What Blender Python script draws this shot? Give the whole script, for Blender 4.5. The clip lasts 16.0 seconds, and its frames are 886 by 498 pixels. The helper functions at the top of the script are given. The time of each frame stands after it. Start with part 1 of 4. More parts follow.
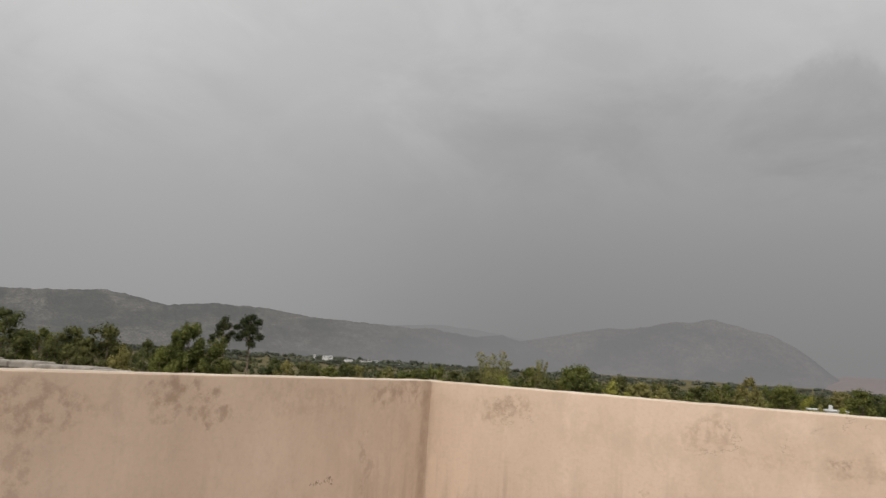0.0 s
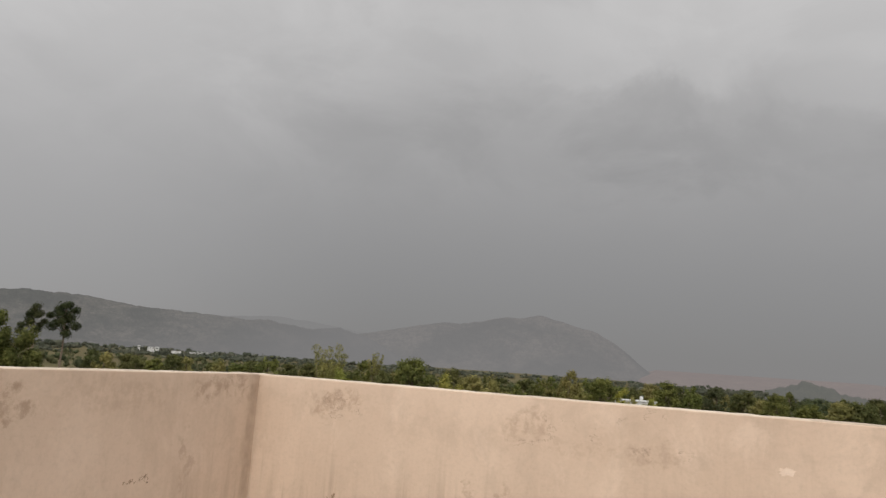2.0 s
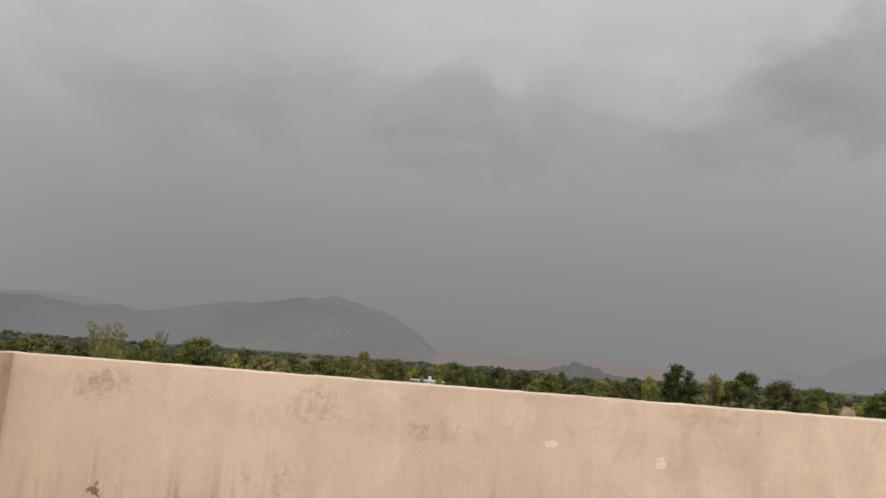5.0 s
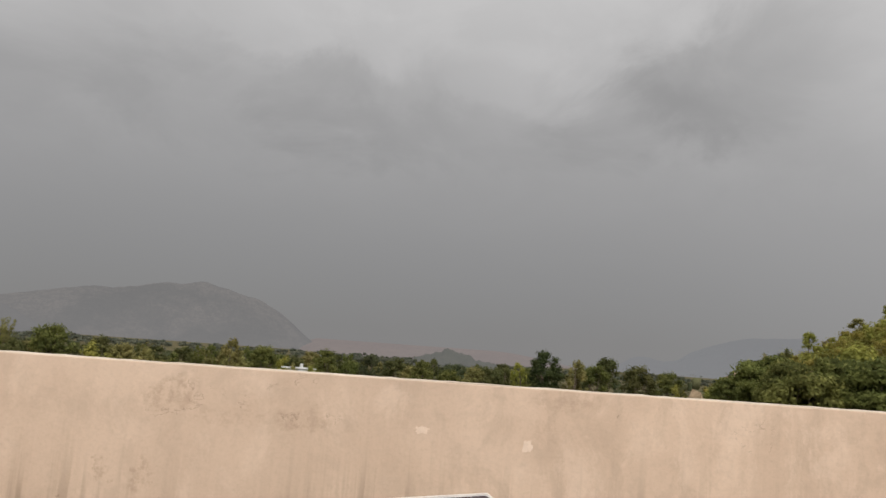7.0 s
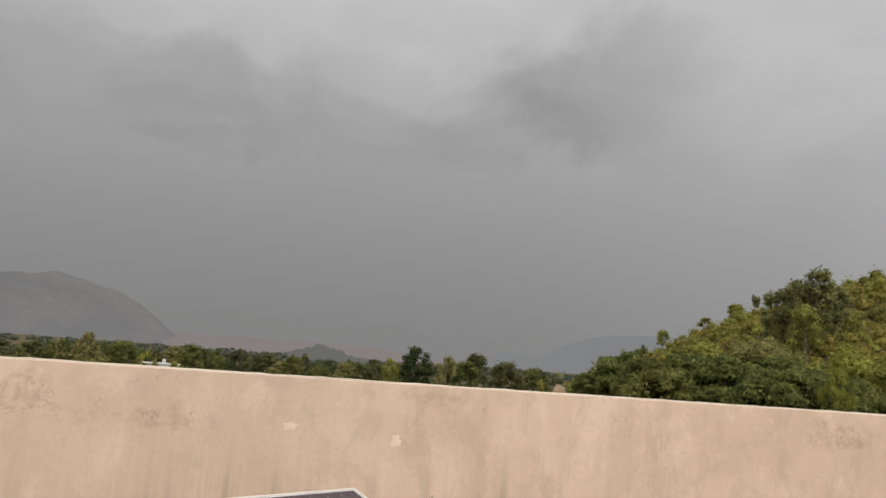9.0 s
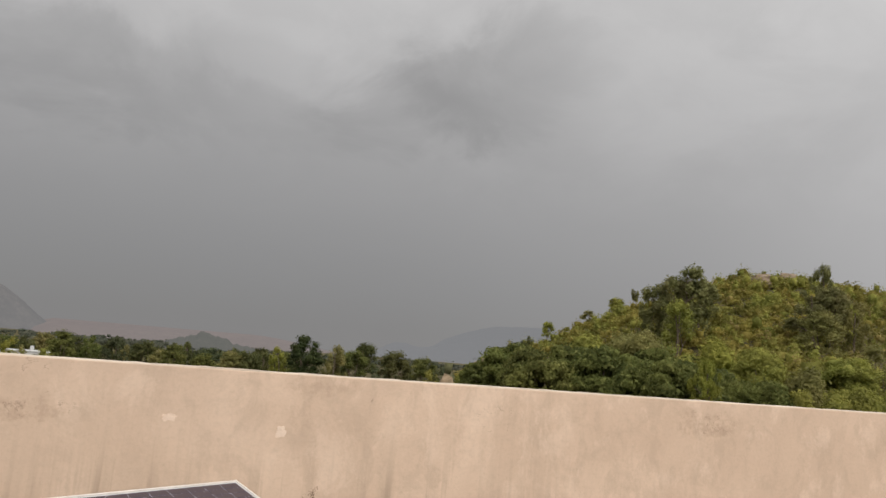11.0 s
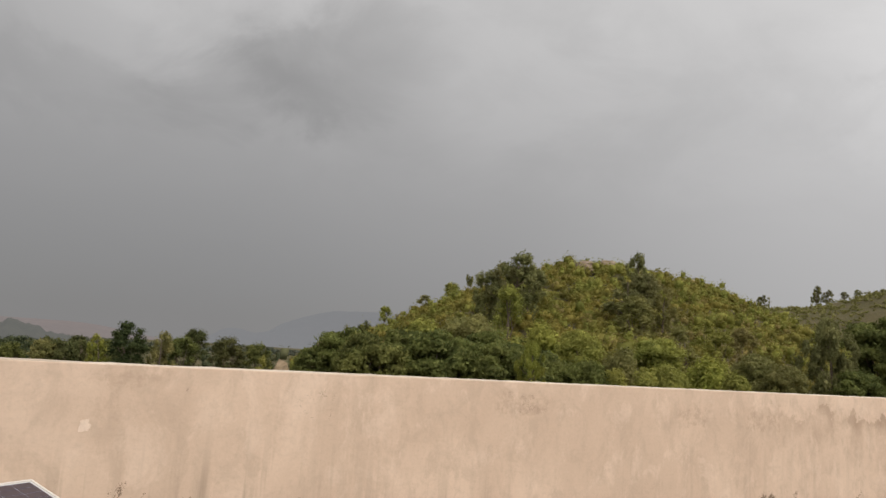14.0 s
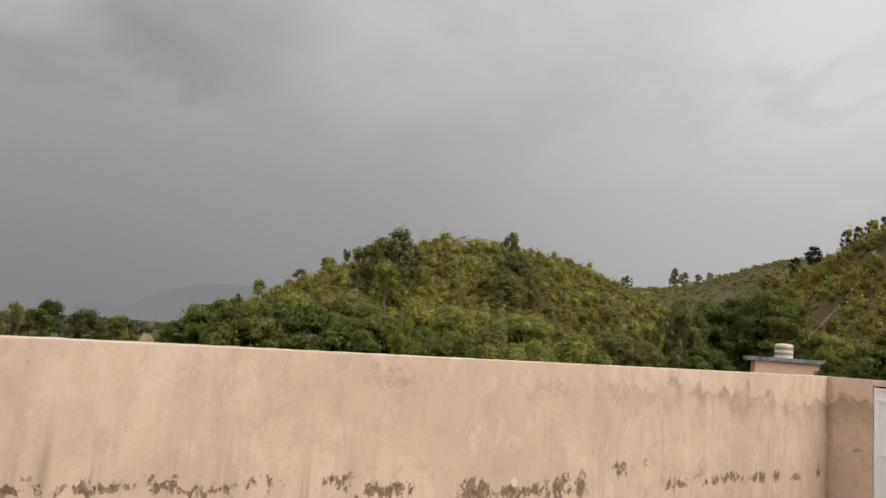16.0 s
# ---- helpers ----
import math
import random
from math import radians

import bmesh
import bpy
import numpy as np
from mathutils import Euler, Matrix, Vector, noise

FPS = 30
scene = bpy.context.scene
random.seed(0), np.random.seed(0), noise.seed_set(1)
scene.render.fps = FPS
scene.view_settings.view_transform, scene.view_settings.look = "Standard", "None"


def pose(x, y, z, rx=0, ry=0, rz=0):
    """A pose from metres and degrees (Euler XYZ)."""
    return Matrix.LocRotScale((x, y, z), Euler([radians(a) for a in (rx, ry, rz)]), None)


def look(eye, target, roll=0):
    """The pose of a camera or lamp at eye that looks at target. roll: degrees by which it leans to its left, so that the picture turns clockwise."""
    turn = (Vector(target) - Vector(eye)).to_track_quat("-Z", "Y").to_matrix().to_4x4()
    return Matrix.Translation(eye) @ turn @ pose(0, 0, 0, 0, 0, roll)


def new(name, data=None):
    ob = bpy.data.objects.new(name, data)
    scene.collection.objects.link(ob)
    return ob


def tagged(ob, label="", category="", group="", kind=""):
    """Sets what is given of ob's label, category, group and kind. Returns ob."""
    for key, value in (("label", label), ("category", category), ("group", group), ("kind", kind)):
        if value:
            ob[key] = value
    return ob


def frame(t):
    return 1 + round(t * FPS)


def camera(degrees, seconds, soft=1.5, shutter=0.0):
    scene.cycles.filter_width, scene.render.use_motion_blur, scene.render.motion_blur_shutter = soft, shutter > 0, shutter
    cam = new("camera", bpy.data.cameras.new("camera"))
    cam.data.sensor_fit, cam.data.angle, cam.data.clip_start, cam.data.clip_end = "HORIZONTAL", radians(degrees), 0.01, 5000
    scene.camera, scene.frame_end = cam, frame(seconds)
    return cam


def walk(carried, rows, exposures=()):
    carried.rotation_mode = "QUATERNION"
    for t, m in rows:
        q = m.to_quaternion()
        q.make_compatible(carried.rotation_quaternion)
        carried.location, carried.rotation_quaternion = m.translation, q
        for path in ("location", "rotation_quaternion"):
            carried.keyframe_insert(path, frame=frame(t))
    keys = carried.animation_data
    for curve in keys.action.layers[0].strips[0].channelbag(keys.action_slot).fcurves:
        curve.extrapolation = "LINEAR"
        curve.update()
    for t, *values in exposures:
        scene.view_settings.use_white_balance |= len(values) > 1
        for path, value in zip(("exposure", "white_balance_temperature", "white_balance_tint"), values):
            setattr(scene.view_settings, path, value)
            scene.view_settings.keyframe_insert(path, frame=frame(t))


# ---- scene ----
cam = camera(60.6, 16.0, soft=1.5, shutter=0.25)

PATH = [
    (0, (-0.078, -0.262, 1.618), (-1.162, 1.393, 1.909), 3.8),
    (0.5, (-0.07, -0.257, 1.623), (-1.051, 1.462, 1.911), 4.0),
    (1, (-0.057, -0.257, 1.625), (-0.956, 1.505, 1.921), 3.8),
    (1.5, (-0.039, -0.262, 1.622), (-0.855, 1.54, 1.916), 3.8),
    (2, (-0.038, -0.262, 1.626), (-0.749, 1.582, 1.927), 4.1),
    (2.5, (-0.029, -0.255, 1.625), (-0.665, 1.617, 1.925), 3.7),
    (3, (-0.025, -0.251, 1.626), (-0.589, 1.644, 1.924), 3.8),
    (3.5, (-0.013, -0.246, 1.624), (-0.495, 1.672, 1.923), 3.7),
    (4, (-0.012, -0.235, 1.625), (-0.389, 1.707, 1.921), 4.3),
    (4.5, (-0.007, -0.231, 1.623), (-0.29, 1.727, 1.915), 4.4),
    (7, (-0.001, -0.177, 1.617), (0.132, 1.799, 1.898), 4.1),
    (7.5, (0.002, -0.174, 1.619), (0.216, 1.795, 1.893), 4.2),
    (8, (0.006, -0.185, 1.622), (0.298, 1.774, 1.901), 4.1),
    (8.5, (0.007, -0.196, 1.618), (0.376, 1.748, 1.908), 4.1),
    (9, (0.002, -0.204, 1.618), (0.46, 1.721, 1.911), 4.2),
    (9.5, (0.001, -0.195, 1.619), (0.532, 1.71, 1.916), 4.6),
    (11.8, (0.017, -0.204, 1.628), (0.835, 1.599, 1.915), 4.4),
    (12, (0.033, -0.212, 1.631), (0.871, 1.58, 1.92), 4.4),
    (12.5, (0.045, -0.217, 1.634), (0.949, 1.543, 1.923), 4.2),
    (13, (0.052, -0.219, 1.63), (1.008, 1.515, 1.91), 4.0),
    (13.5, (0.067, -0.23, 1.631), (1.104, 1.457, 1.912), 3.9),
    (14, (0.077, -0.243, 1.634), (1.182, 1.401, 1.912), 3.7),
    (14.5, (0.097, -0.237, 1.629), (1.259, 1.37, 1.889), 4.0),
    (15, (0.133, -0.22, 1.622), (1.358, 1.34, 1.876), 4.0),
    (15.5, (0.131, -0.238, 1.622), (1.413, 1.278, 1.862), 4.0),
    (16, (0.143, -0.241, 1.621), (1.504, 1.205, 1.857), 4.1),
]
walk(cam, [(t, look(eye, target, roll)) for t, eye, target, roll in PATH])

EYE = Vector((0.0, -0.22, 1.62))
FLOOR = -0.57
TOP = 1.48

# ---- world, sun ----
world = bpy.data.worlds.new("overcast_sky")
scene.world = world
world.use_nodes = True


class Nodes:
    """Short notation for building node trees."""

    def __init__(self, tree):
        self.t = tree
        tree.nodes.clear()

    def add(self, kind, inputs=None, operation=None, feature=None):
        n = self.t.nodes.new(kind)
        if operation:
            n.operation = operation
        if feature:
            n.feature = feature
        for k, v in (inputs or {}).items():
            self.put(n, k, v)
        return n

    def put(self, n, k, v):
        sock = n.inputs[k]
        if isinstance(v, bpy.types.NodeSocket):
            self.t.links.new(v, sock)
        elif isinstance(v, bpy.types.Node):
            self.t.links.new(v.outputs[0], sock)
        else:
            sock.default_value = v

    def math(self, op, a, b=0.0, c=0.0, clamp=False):
        n = self.add("ShaderNodeMath", {0: a, 1: b, 2: c}, operation=op)
        n.use_clamp = clamp
        return n.outputs[0]

    def ramp(self, v, lo, hi, a=0.0, b=1.0, smooth=True):
        n = self.add("ShaderNodeMapRange", {"Value": v, "From Min": lo, "From Max": hi, "To Min": a, "To Max": b})
        n.interpolation_type = "SMOOTHSTEP" if smooth else "LINEAR"
        return n.outputs[0]

    def mix(self, f, a, b, blend="MIX"):
        n = self.add("ShaderNodeMix")
        n.data_type, n.blend_type = "RGBA", blend
        n.clamp_factor = True
        self.put(n, 0, f)
        self.put(n, 6, a)
        self.put(n, 7, b)
        return n.outputs[2]

    def noise(self, vec, scale, detail=4.0, rough=0.55, dist=0.0, kind="FBM"):
        n = self.add("ShaderNodeTexNoise", {"Vector": vec, "Scale": scale, "Detail": detail, "Roughness": rough, "Distortion": dist})
        return n.outputs[0]

    def scaled(self, vec, x, y, z):
        n = self.add("ShaderNodeVectorMath", {0: vec, 1: (x, y, z)}, operation="MULTIPLY")
        return n.outputs[0]


SUN_AZ, SUN_EL = 168.0, 40.0   # compass degrees from +y towards +x, behind the camera's back


# masses in the cloud deck: azimuth, elevation, half width, half height (degrees), strength
MASSES = (
    (-25, 23.5, 5, 1.4, -0.05), (-15, 20.6, 7, 1.6, -0.05), (-28, 18.0, 9, 3.0, -0.04), (-13, 17.0, 9, 3.0, -0.06), (-10, 6, 24, 9, -0.05),
    (-4, 17.6, 8, 3.4, -0.09), (6, 15.8, 9, 2.6, -0.06), (24.5, 20.8, 6.5, 4.2, -0.14), (19, 18.3, 7, 3.2, -0.09), (-38, 22, 10, 6.0, 0.06), (37, 24, 8, 7.0, 0.05),
    (10.5, 21.5, 4.5, 3.2, 0.07), (13, 27, 9, 3.5, 0.09), (-4, 25.5, 9, 3.5, 0.11), (68.5, 19.0, 5, 1.0, -0.09), (70, 20.5, 9, 6.0, 0.10), (-60, 22, 10, 5.0, 0.07),
)


def build_sky():
    n = Nodes(world.node_tree)
    d = n.add("ShaderNodeTexCoord").outputs["Generated"]
    s = n.add("ShaderNodeSeparateXYZ", {0: d})
    x, y, z = s.outputs
    # storm bank: dark low over the plain, lighter overhead, towards the east hills and behind
    rise = n.ramp(z, 0.03, 0.50, 0.0, 1.0, smooth=False)
    level = n.ramp(n.math("POWER", rise, 1.2), 0.0, 1.0, 0.238, 0.55, smooth=False)
    east = n.math("ADD", n.ramp(x, 0.30, 0.78, 0.0, 0.055), n.ramp(x, 0.6, 1.0, 0.0, 0.16))
    west = n.ramp(x, -0.40, -0.88, 0.0, 0.085)
    back = n.ramp(y, 0.25, -0.25, 0.0, SKY_BACK)
    zenith = n.ramp(z, 0.50, 0.95, 0.0, 0.45)
    level = n.math("ADD", n.math("ADD", n.math("ADD", level, zenith), east), n.math("ADD", west, back))
    # cloud base seen in perspective: stretched along the horizon
    inv = n.math("DIVIDE", 1.0, n.math("ADD", n.math("MAXIMUM", z, 0.0), 0.33))
    deck = n.add("ShaderNodeCombineXYZ", {0: n.math("MULTIPLY", x, inv), 1: n.math("MULTIPLY", y, inv), 2: 0.3}).outputs[0]
    big = n.noise(deck, 1.7, 4.0, 0.5, 0.3)
    wisp = n.add("ShaderNodeTexNoise", {"Vector": n.scaled(d, 1.0, 1.0, 1.7), "Scale": 5.0, "Detail": 8.0, "Roughness": 0.6, "Distortion": 0.4})
    mid = wisp.outputs[0]
    cloud = n.math("ADD", n.ramp(big, 0.36, 0.66, 0.35, -0.35), n.ramp(mid, 0.36, 0.66, 0.75, -0.75))
    amount = n.ramp(z, 0.12, 0.32, 0.0, 0.055)
    # the masses, their edges torn by the same turbulence
    torn = n.add("ShaderNodeVectorMath", {0: wisp.outputs["Color"], 1: (0.5, 0.5, 0.5)}, operation="SUBTRACT").outputs[0]
    dd = n.add("ShaderNodeVectorMath", {0: torn, 1: (0.34, 0.34, 0.26), 2: d}, operation="MULTIPLY_ADD").outputs[0]
    high = n.add("ShaderNodeSeparateXYZ", {0: dd}).outputs[2]
    total = 0.0
    for a, e, wide, tall, k in MASSES:
        side = Vector((math.cos(radians(a)), -math.sin(radians(a)), 0))
        ahead = n.ramp(n.add("ShaderNodeVectorMath", {0: d, 1: (math.sin(radians(a)), math.cos(radians(a)), 0)}, operation="DOT_PRODUCT").outputs["Value"], 0.3, 0.6)
        u = n.math("MULTIPLY", n.add("ShaderNodeVectorMath", {0: dd, 1: tuple(side)}, operation="DOT_PRODUCT").outputs["Value"], 1 / math.sin(radians(wide)) / math.cos(radians(e)))
        v = n.math("MULTIPLY", n.math("SUBTRACT", high, math.sin(radians(e))), 1 / math.sin(radians(tall)))
        q = n.math("ADD", n.math("MULTIPLY", u, u), n.math("MULTIPLY", v, v))
        blob = n.math("MULTIPLY", n.ramp(q, 0.0, 2.2, k, 0.0), ahead)
        total = n.math("ADD", total, blob)
    level = n.math("MULTIPLY", level, n.math("ADD", n.math("ADD", 1.0, total), n.math("MULTIPLY", cloud, amount)))
    tint = n.mix(n.ramp(z, 0.0, 0.5), (1.008, 0.992, 0.998, 1), (1.01, 0.995, 0.99, 1))
    col = n.mix(1.0, tint, n.add("ShaderNodeCombineColor", {0: level, 1: level, 2: level}).outputs[0], "MULTIPLY")
    clear = n.add("ShaderNodeTexSky")
    clear.sky_type, clear.sun_disc = "NISHITA", False
    clear.sun_elevation, clear.sun_rotation = radians(SUN_EL), radians(SUN_AZ)
    bg1 = n.add("ShaderNodeBackground", {0: col, 1: 1.0})
    bg2 = n.add("ShaderNodeBackground", {0: clear, 1: 0.05})
    m = n.add("ShaderNodeMixShader", {0: 0.04, 1: bg1, 2: bg2})
    n.add("ShaderNodeOutputWorld", {0: m})


SKY_BACK = 0.60
build_sky()
sun = new("sun", bpy.data.lights.new("sun", "SUN"))
sun.data.energy, sun.data.angle, sun.data.color = 1.5, radians(30), (1.0, 0.93, 0.83)
az, el = radians(SUN_AZ), radians(SUN_EL)
sun.matrix_world = look((math.sin(az) * math.cos(el) * 50, math.cos(az) * math.cos(el) * 50, math.sin(el) * 50), (0, 0, 0))

# ---- materials ----


def material(name):
    m = bpy.data.materials.new(name)
    m.use_nodes = True
    return m, Nodes(m.node_tree)


def finish(n, color, rough=0.8, height=None, bump=0.3, dist=0.02, metal=0.0, spec=0.3):
    b = n.add("ShaderNodeBsdfPrincipled", {"Base Color": color, "Roughness": rough, "Metallic": metal, "Specular IOR Level": spec})
    if height is not None:
        n.put(b, "Normal", n.add("ShaderNodeBump", {"Height": height, "Strength": bump, "Distance": dist}))
    n.add("ShaderNodeOutputMaterial", {0: b})
    return b


# damp stains: place along the walls (x on the north wall, running on round the corners), height, half sizes, strength
STAINS = (
    (-5.75, 1.33, 0.32, 0.13, 0.80), (-5.05, 1.40, 0.24, 0.07, 0.95), (-4.90, 1.30, 0.30, 0.05, 0.85), (-3.35, 1.39, 0.36, 0.10, 0.80), (-4.2, 1.36, 0.5, 0.10, 0.35),
    (-2.45, 1.34, 0.24, 0.08, 0.75), (-1.15, 1.32, 0.16, 0.10, 0.6), (-0.85, 1.22, 0.28, 0.06, 0.35), (-0.40, 1.20, 0.20, 0.06, 0.45), (1.05, 1.41, 0.24, 0.07, 0.40),
    (0.95, 1.27, 0.12, 0.10, 0.30), (3.85, 1.32, 0.32, 0.10, 0.50), (5.80, 1.24, 0.26, 0.10, 0.55), (6.95, 1.20, 0.50, 0.12, 0.60), (8.1, 1.22, 0.4, 0.14, 0.40),
    (-1.28, 0.88, 0.06, 0.12, 0.60), (-1.46, 0.90, 0.04, 0.10, 0.55), (-3.66, 0.98, 0.04, 0.22, 0.55), (-5.80, 1.15, 0.06, 0.22, 0.55),
)
# flaked paint low on the walls: place along, height, half sizes
FLAKES = (
    (1.05, 0.80, 0.12, 0.12), (1.38, 0.72, 0.22, 0.06), (2.16, 0.66, 0.16, 0.06), (2.90, 0.62, 0.12, 0.08), (3.45, 0.60, 0.22, 0.06), (3.85, 0.50, 0.40, 0.08), (4.85, 0.42, 0.30, 0.12),
    (5.95, 0.38, 0.25, 0.17), (6.30, 0.34, 0.14, 0.16), (6.95, 0.48, 0.26, 0.13), (7.42, 0.48, 0.10, 0.13), (8.60, 0.36, 0.13, 0.17), (8.05, 0.23, 0.25, 0.09),
    (10.1, 0.15, 0.45, 0.07), (10.7, 0.14, 0.16, 0.09), (11.4, 0.08, 0.32, 0.07), (12.2, 0.10, 0.09, 0.15), (12.93, 0.42, 0.12, 0.06), (-2.35, 0.75, 0.12, 0.03), (-4.05, 0.90, 0.2, 0.05),
    (1.75, 0.68, 0.5, 0.06), (2.6, 0.62, 0.5, 0.06), (5.4, 0.36, 0.6, 0.07), (9.3, 0.20, 0.7, 0.07),
)
# hair cracks: place along, height, half sizes of the stretch they run in
CRACKS = ((-0.92, 1.26, 0.22, 0.09), (-0.45, 1.43, 0.28, 0.04), (-2.4, 1.30, 0.25, 0.12), (-1.13, 1.31, 0.14, 0.12), (3.85, 1.33, 0.25, 0.09), (2.2, 1.27, 0.14, 0.10), (-0.35, 1.22, 0.2, 0.06))


def plaster_material():
    """Old peach wash on cement plaster: damp under a ragged tide line, run marks, a few cracks, flaking low down."""
    m, n = material("peach_plaster")
    p = n.add("ShaderNodeNewGeometry").outputs["Position"]
    s = n.add("ShaderNodeSeparateXYZ", {0: p})
    x, y, z = s.outputs
    down = n.math("SUBTRACT", TOP, z)
    side = n.math("SIGN", n.math("SUBTRACT", x, 4.7))
    u = n.math("ADD", x, n.math("MULTIPLY", n.math("SUBTRACT", 4.15, y), side))
    flat = n.add("ShaderNodeCombineXYZ", {0: u, 2: z}).outputs[0]
    warp = n.add("ShaderNodeTexNoise", {"Vector": p, "Scale": 6.0, "Detail": 6.0, "Roughness": 0.65}).outputs["Color"]
    warp = n.add("ShaderNodeVectorMath", {0: warp, 1: (0.5, 0.5, 0.5)}, operation="SUBTRACT").outputs[0]
    loose = n.add("ShaderNodeVectorMath", {0: warp, 1: (0.45, 0.0, 0.30), 2: flat}, operation="MULTIPLY_ADD").outputs[0]

    def marks(rows, lo, hi):
        total = 0.0
        for row in rows:
            u0, z0, ru, rz = row[:4]
            q = n.add("ShaderNodeVectorMath", {0: loose, 1: (1 / ru, 0, 1 / rz), 2: (-u0 / ru, 0, -z0 / rz)}, operation="MULTIPLY_ADD").outputs[0]
            r = n.add("ShaderNodeVectorMath", {0: q}, operation="LENGTH").outputs["Value"]
            total = n.math("MAXIMUM", total, n.ramp(r, lo, hi, row[4] if len(row) > 4 else 1.0, 0.0))
        return total

    blotch = n.noise(n.scaled(p, 1, 1, 0.6), 1.3, 6.0, 0.62, 0.3)
    fine = n.noise(p, 46.0, 5.0, 0.65)
    trowel = n.noise(n.scaled(p, 0.8, 0.8, 1.2), 11.0, 6.0, 0.62, 0.5)
    col = n.mix(n.ramp(blotch, 0.38, 0.62), (0.590, 0.443, 0.334, 1), (0.670, 0.511, 0.390, 1))
    patch = n.noise(n.scaled(p, 1, 1, 0.7), 5.5, 8.0, 0.70, 0.4)
    col = n.mix(n.ramp(patch, 0.46, 0.66, 0.0, 0.50), col, (0.460, 0.348, 0.260, 1))
    pale = n.noise(n.scaled(p, 1.0, 1.0, 0.7), 3.9, 8.0, 0.68, 0.4)
    col = n.mix(n.ramp(pale, 0.52, 0.66, 0.0, 0.45), col, (0.760, 0.598, 0.472, 1))
    col = n.mix(n.ramp(trowel, 0.50, 0.70, 0.0, 0.18), col, (0.450, 0.345, 0.262, 1))
    # wash greyed towards the west, standing in for a drift in white balance
    col = n.mix(n.ramp(u, 3.0, -2.5, 0.0, 0.40), col, (0.560, 0.447, 0.356, 1))
    # long soft runs of rain, stronger lower down and towards the near corner
    run = n.noise(n.scaled(p, 1.0, 1.0, 0.07), 6.5, 4.0, 0.60)
    thin = n.noise(n.scaled(p, 1.0, 1.0, 0.05), 17.0, 4.0, 0.60)
    where = n.ramp(n.noise(n.scaled(p, 1, 1, 0.5), 1.1, 3.0, 0.5), 0.38, 0.62, 0.3, 1.0)
    low = n.ramp(down, 0.30, 0.85, 0.12, 1.0)
    near = n.math("MULTIPLY", n.ramp(u, 4.5, 0.8, 0.42, 1.4), n.ramp(u, -3.1, -2.8, 0.55, 1.0))
    runs = n.math("MULTIPLY", n.math("ADD", n.ramp(run, 0.46, 0.68, 0.05, 0.50), n.ramp(thin, 0.50, 0.68, 0.0, 0.50)), n.math("MULTIPLY", n.math("MULTIPLY", where, low), near))
    col = n.mix(runs, col, (0.372, 0.285, 0.212, 1))
    # the tide line of the eastern stretch: pale wash above in lobes, damp brown below that dries out downwards
    lobes = n.noise(n.scaled(p, 1.0, 1.0, 0.8), 2.7, 8.0, 0.66, 0.5)
    sink = n.math("ADD", n.ramp(u, 5.0, 10.0, 0.17, 0.23, smooth=False), n.ramp(u, 10.2, 12.45, 0.0, 0.24, smooth=False))
    sink = n.math("SUBTRACT", sink, n.ramp(u, 12.5, 12.7, 0.0, 0.16))
    edge = n.math("ADD", sink, n.math("MULTIPLY", n.math("SUBTRACT", lobes, 0.5), 0.95))
    under = n.math("SUBTRACT", down, edge)
    dry = n.math("MULTIPLY", n.ramp(under, -0.012, 0.016), n.ramp(under, 0.02, 0.40, 1.0, 0.16, smooth=False))
    damp = n.math("MULTIPLY", dry, n.math("MULTIPLY", n.ramp(u, 5.2, 9.5, 0.10, 0.85), n.ramp(n.noise(p, 2.2, 5.0, 0.65), 0.38, 0.60, 0.18, 1.0)))
    spots = n.math("MULTIPLY", marks(STAINS, 0.55, 1.15), n.ramp(n.noise(p, 13.0, 7.0, 0.75), 0.40, 0.60, 0.05, 1.0))
    col = n.mix(n.math("MAXIMUM", damp, n.math("MULTIPLY", spots, 0.85)), col, (0.345, 0.245, 0.172, 1))
    col = n.mix(n.ramp(fine, 0.45, 0.72, 0.0, 0.18), col, (0.380, 0.291, 0.220, 1))
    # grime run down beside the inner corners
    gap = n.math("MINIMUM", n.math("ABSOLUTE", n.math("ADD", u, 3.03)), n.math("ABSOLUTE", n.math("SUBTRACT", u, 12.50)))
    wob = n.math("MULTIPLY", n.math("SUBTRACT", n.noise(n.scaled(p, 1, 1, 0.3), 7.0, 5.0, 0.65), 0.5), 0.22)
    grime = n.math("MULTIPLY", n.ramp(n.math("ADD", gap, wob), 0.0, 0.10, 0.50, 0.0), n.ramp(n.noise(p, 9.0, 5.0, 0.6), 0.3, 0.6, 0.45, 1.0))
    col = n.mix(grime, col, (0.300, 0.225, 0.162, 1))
    # hair cracks, only here and there
    vein = n.noise(n.scaled(p, 1, 1, 1.3), 4.2, 7.0, 0.62, 0.3)
    crack = n.math("MULTIPLY", n.ramp(n.math("ABSOLUTE", n.math("SUBTRACT", vein, 0.5)), 0.002, 0.007, 1.0, 0.0), marks(CRACKS, 0.5, 1.1))
    col = n.mix(n.math("MULTIPLY", crack, 0.55), col, (0.230, 0.169, 0.123, 1))
    # flaked paint and mouldy plaster low down
    flake = n.noise(n.scaled(p, 1.0, 1.0, 0.6), 15.0, 8.0, 0.78, 0.3)
    lim = n.math("SUBTRACT", 0.80, n.math("MULTIPLY", marks(FLAKES, 0.0, 1.9), 0.305))
    line = n.math("SUBTRACT", n.ramp(u, 1.0, 13.0, 0.80, 0.12, smooth=False), z)
    lim = n.math("SUBTRACT", lim, n.ramp(line, -0.05, 0.25, 0.0, 0.10))
    peel = n.ramp(n.math("SUBTRACT", flake, lim), 0.0, 0.020, 0.0, 1.0)
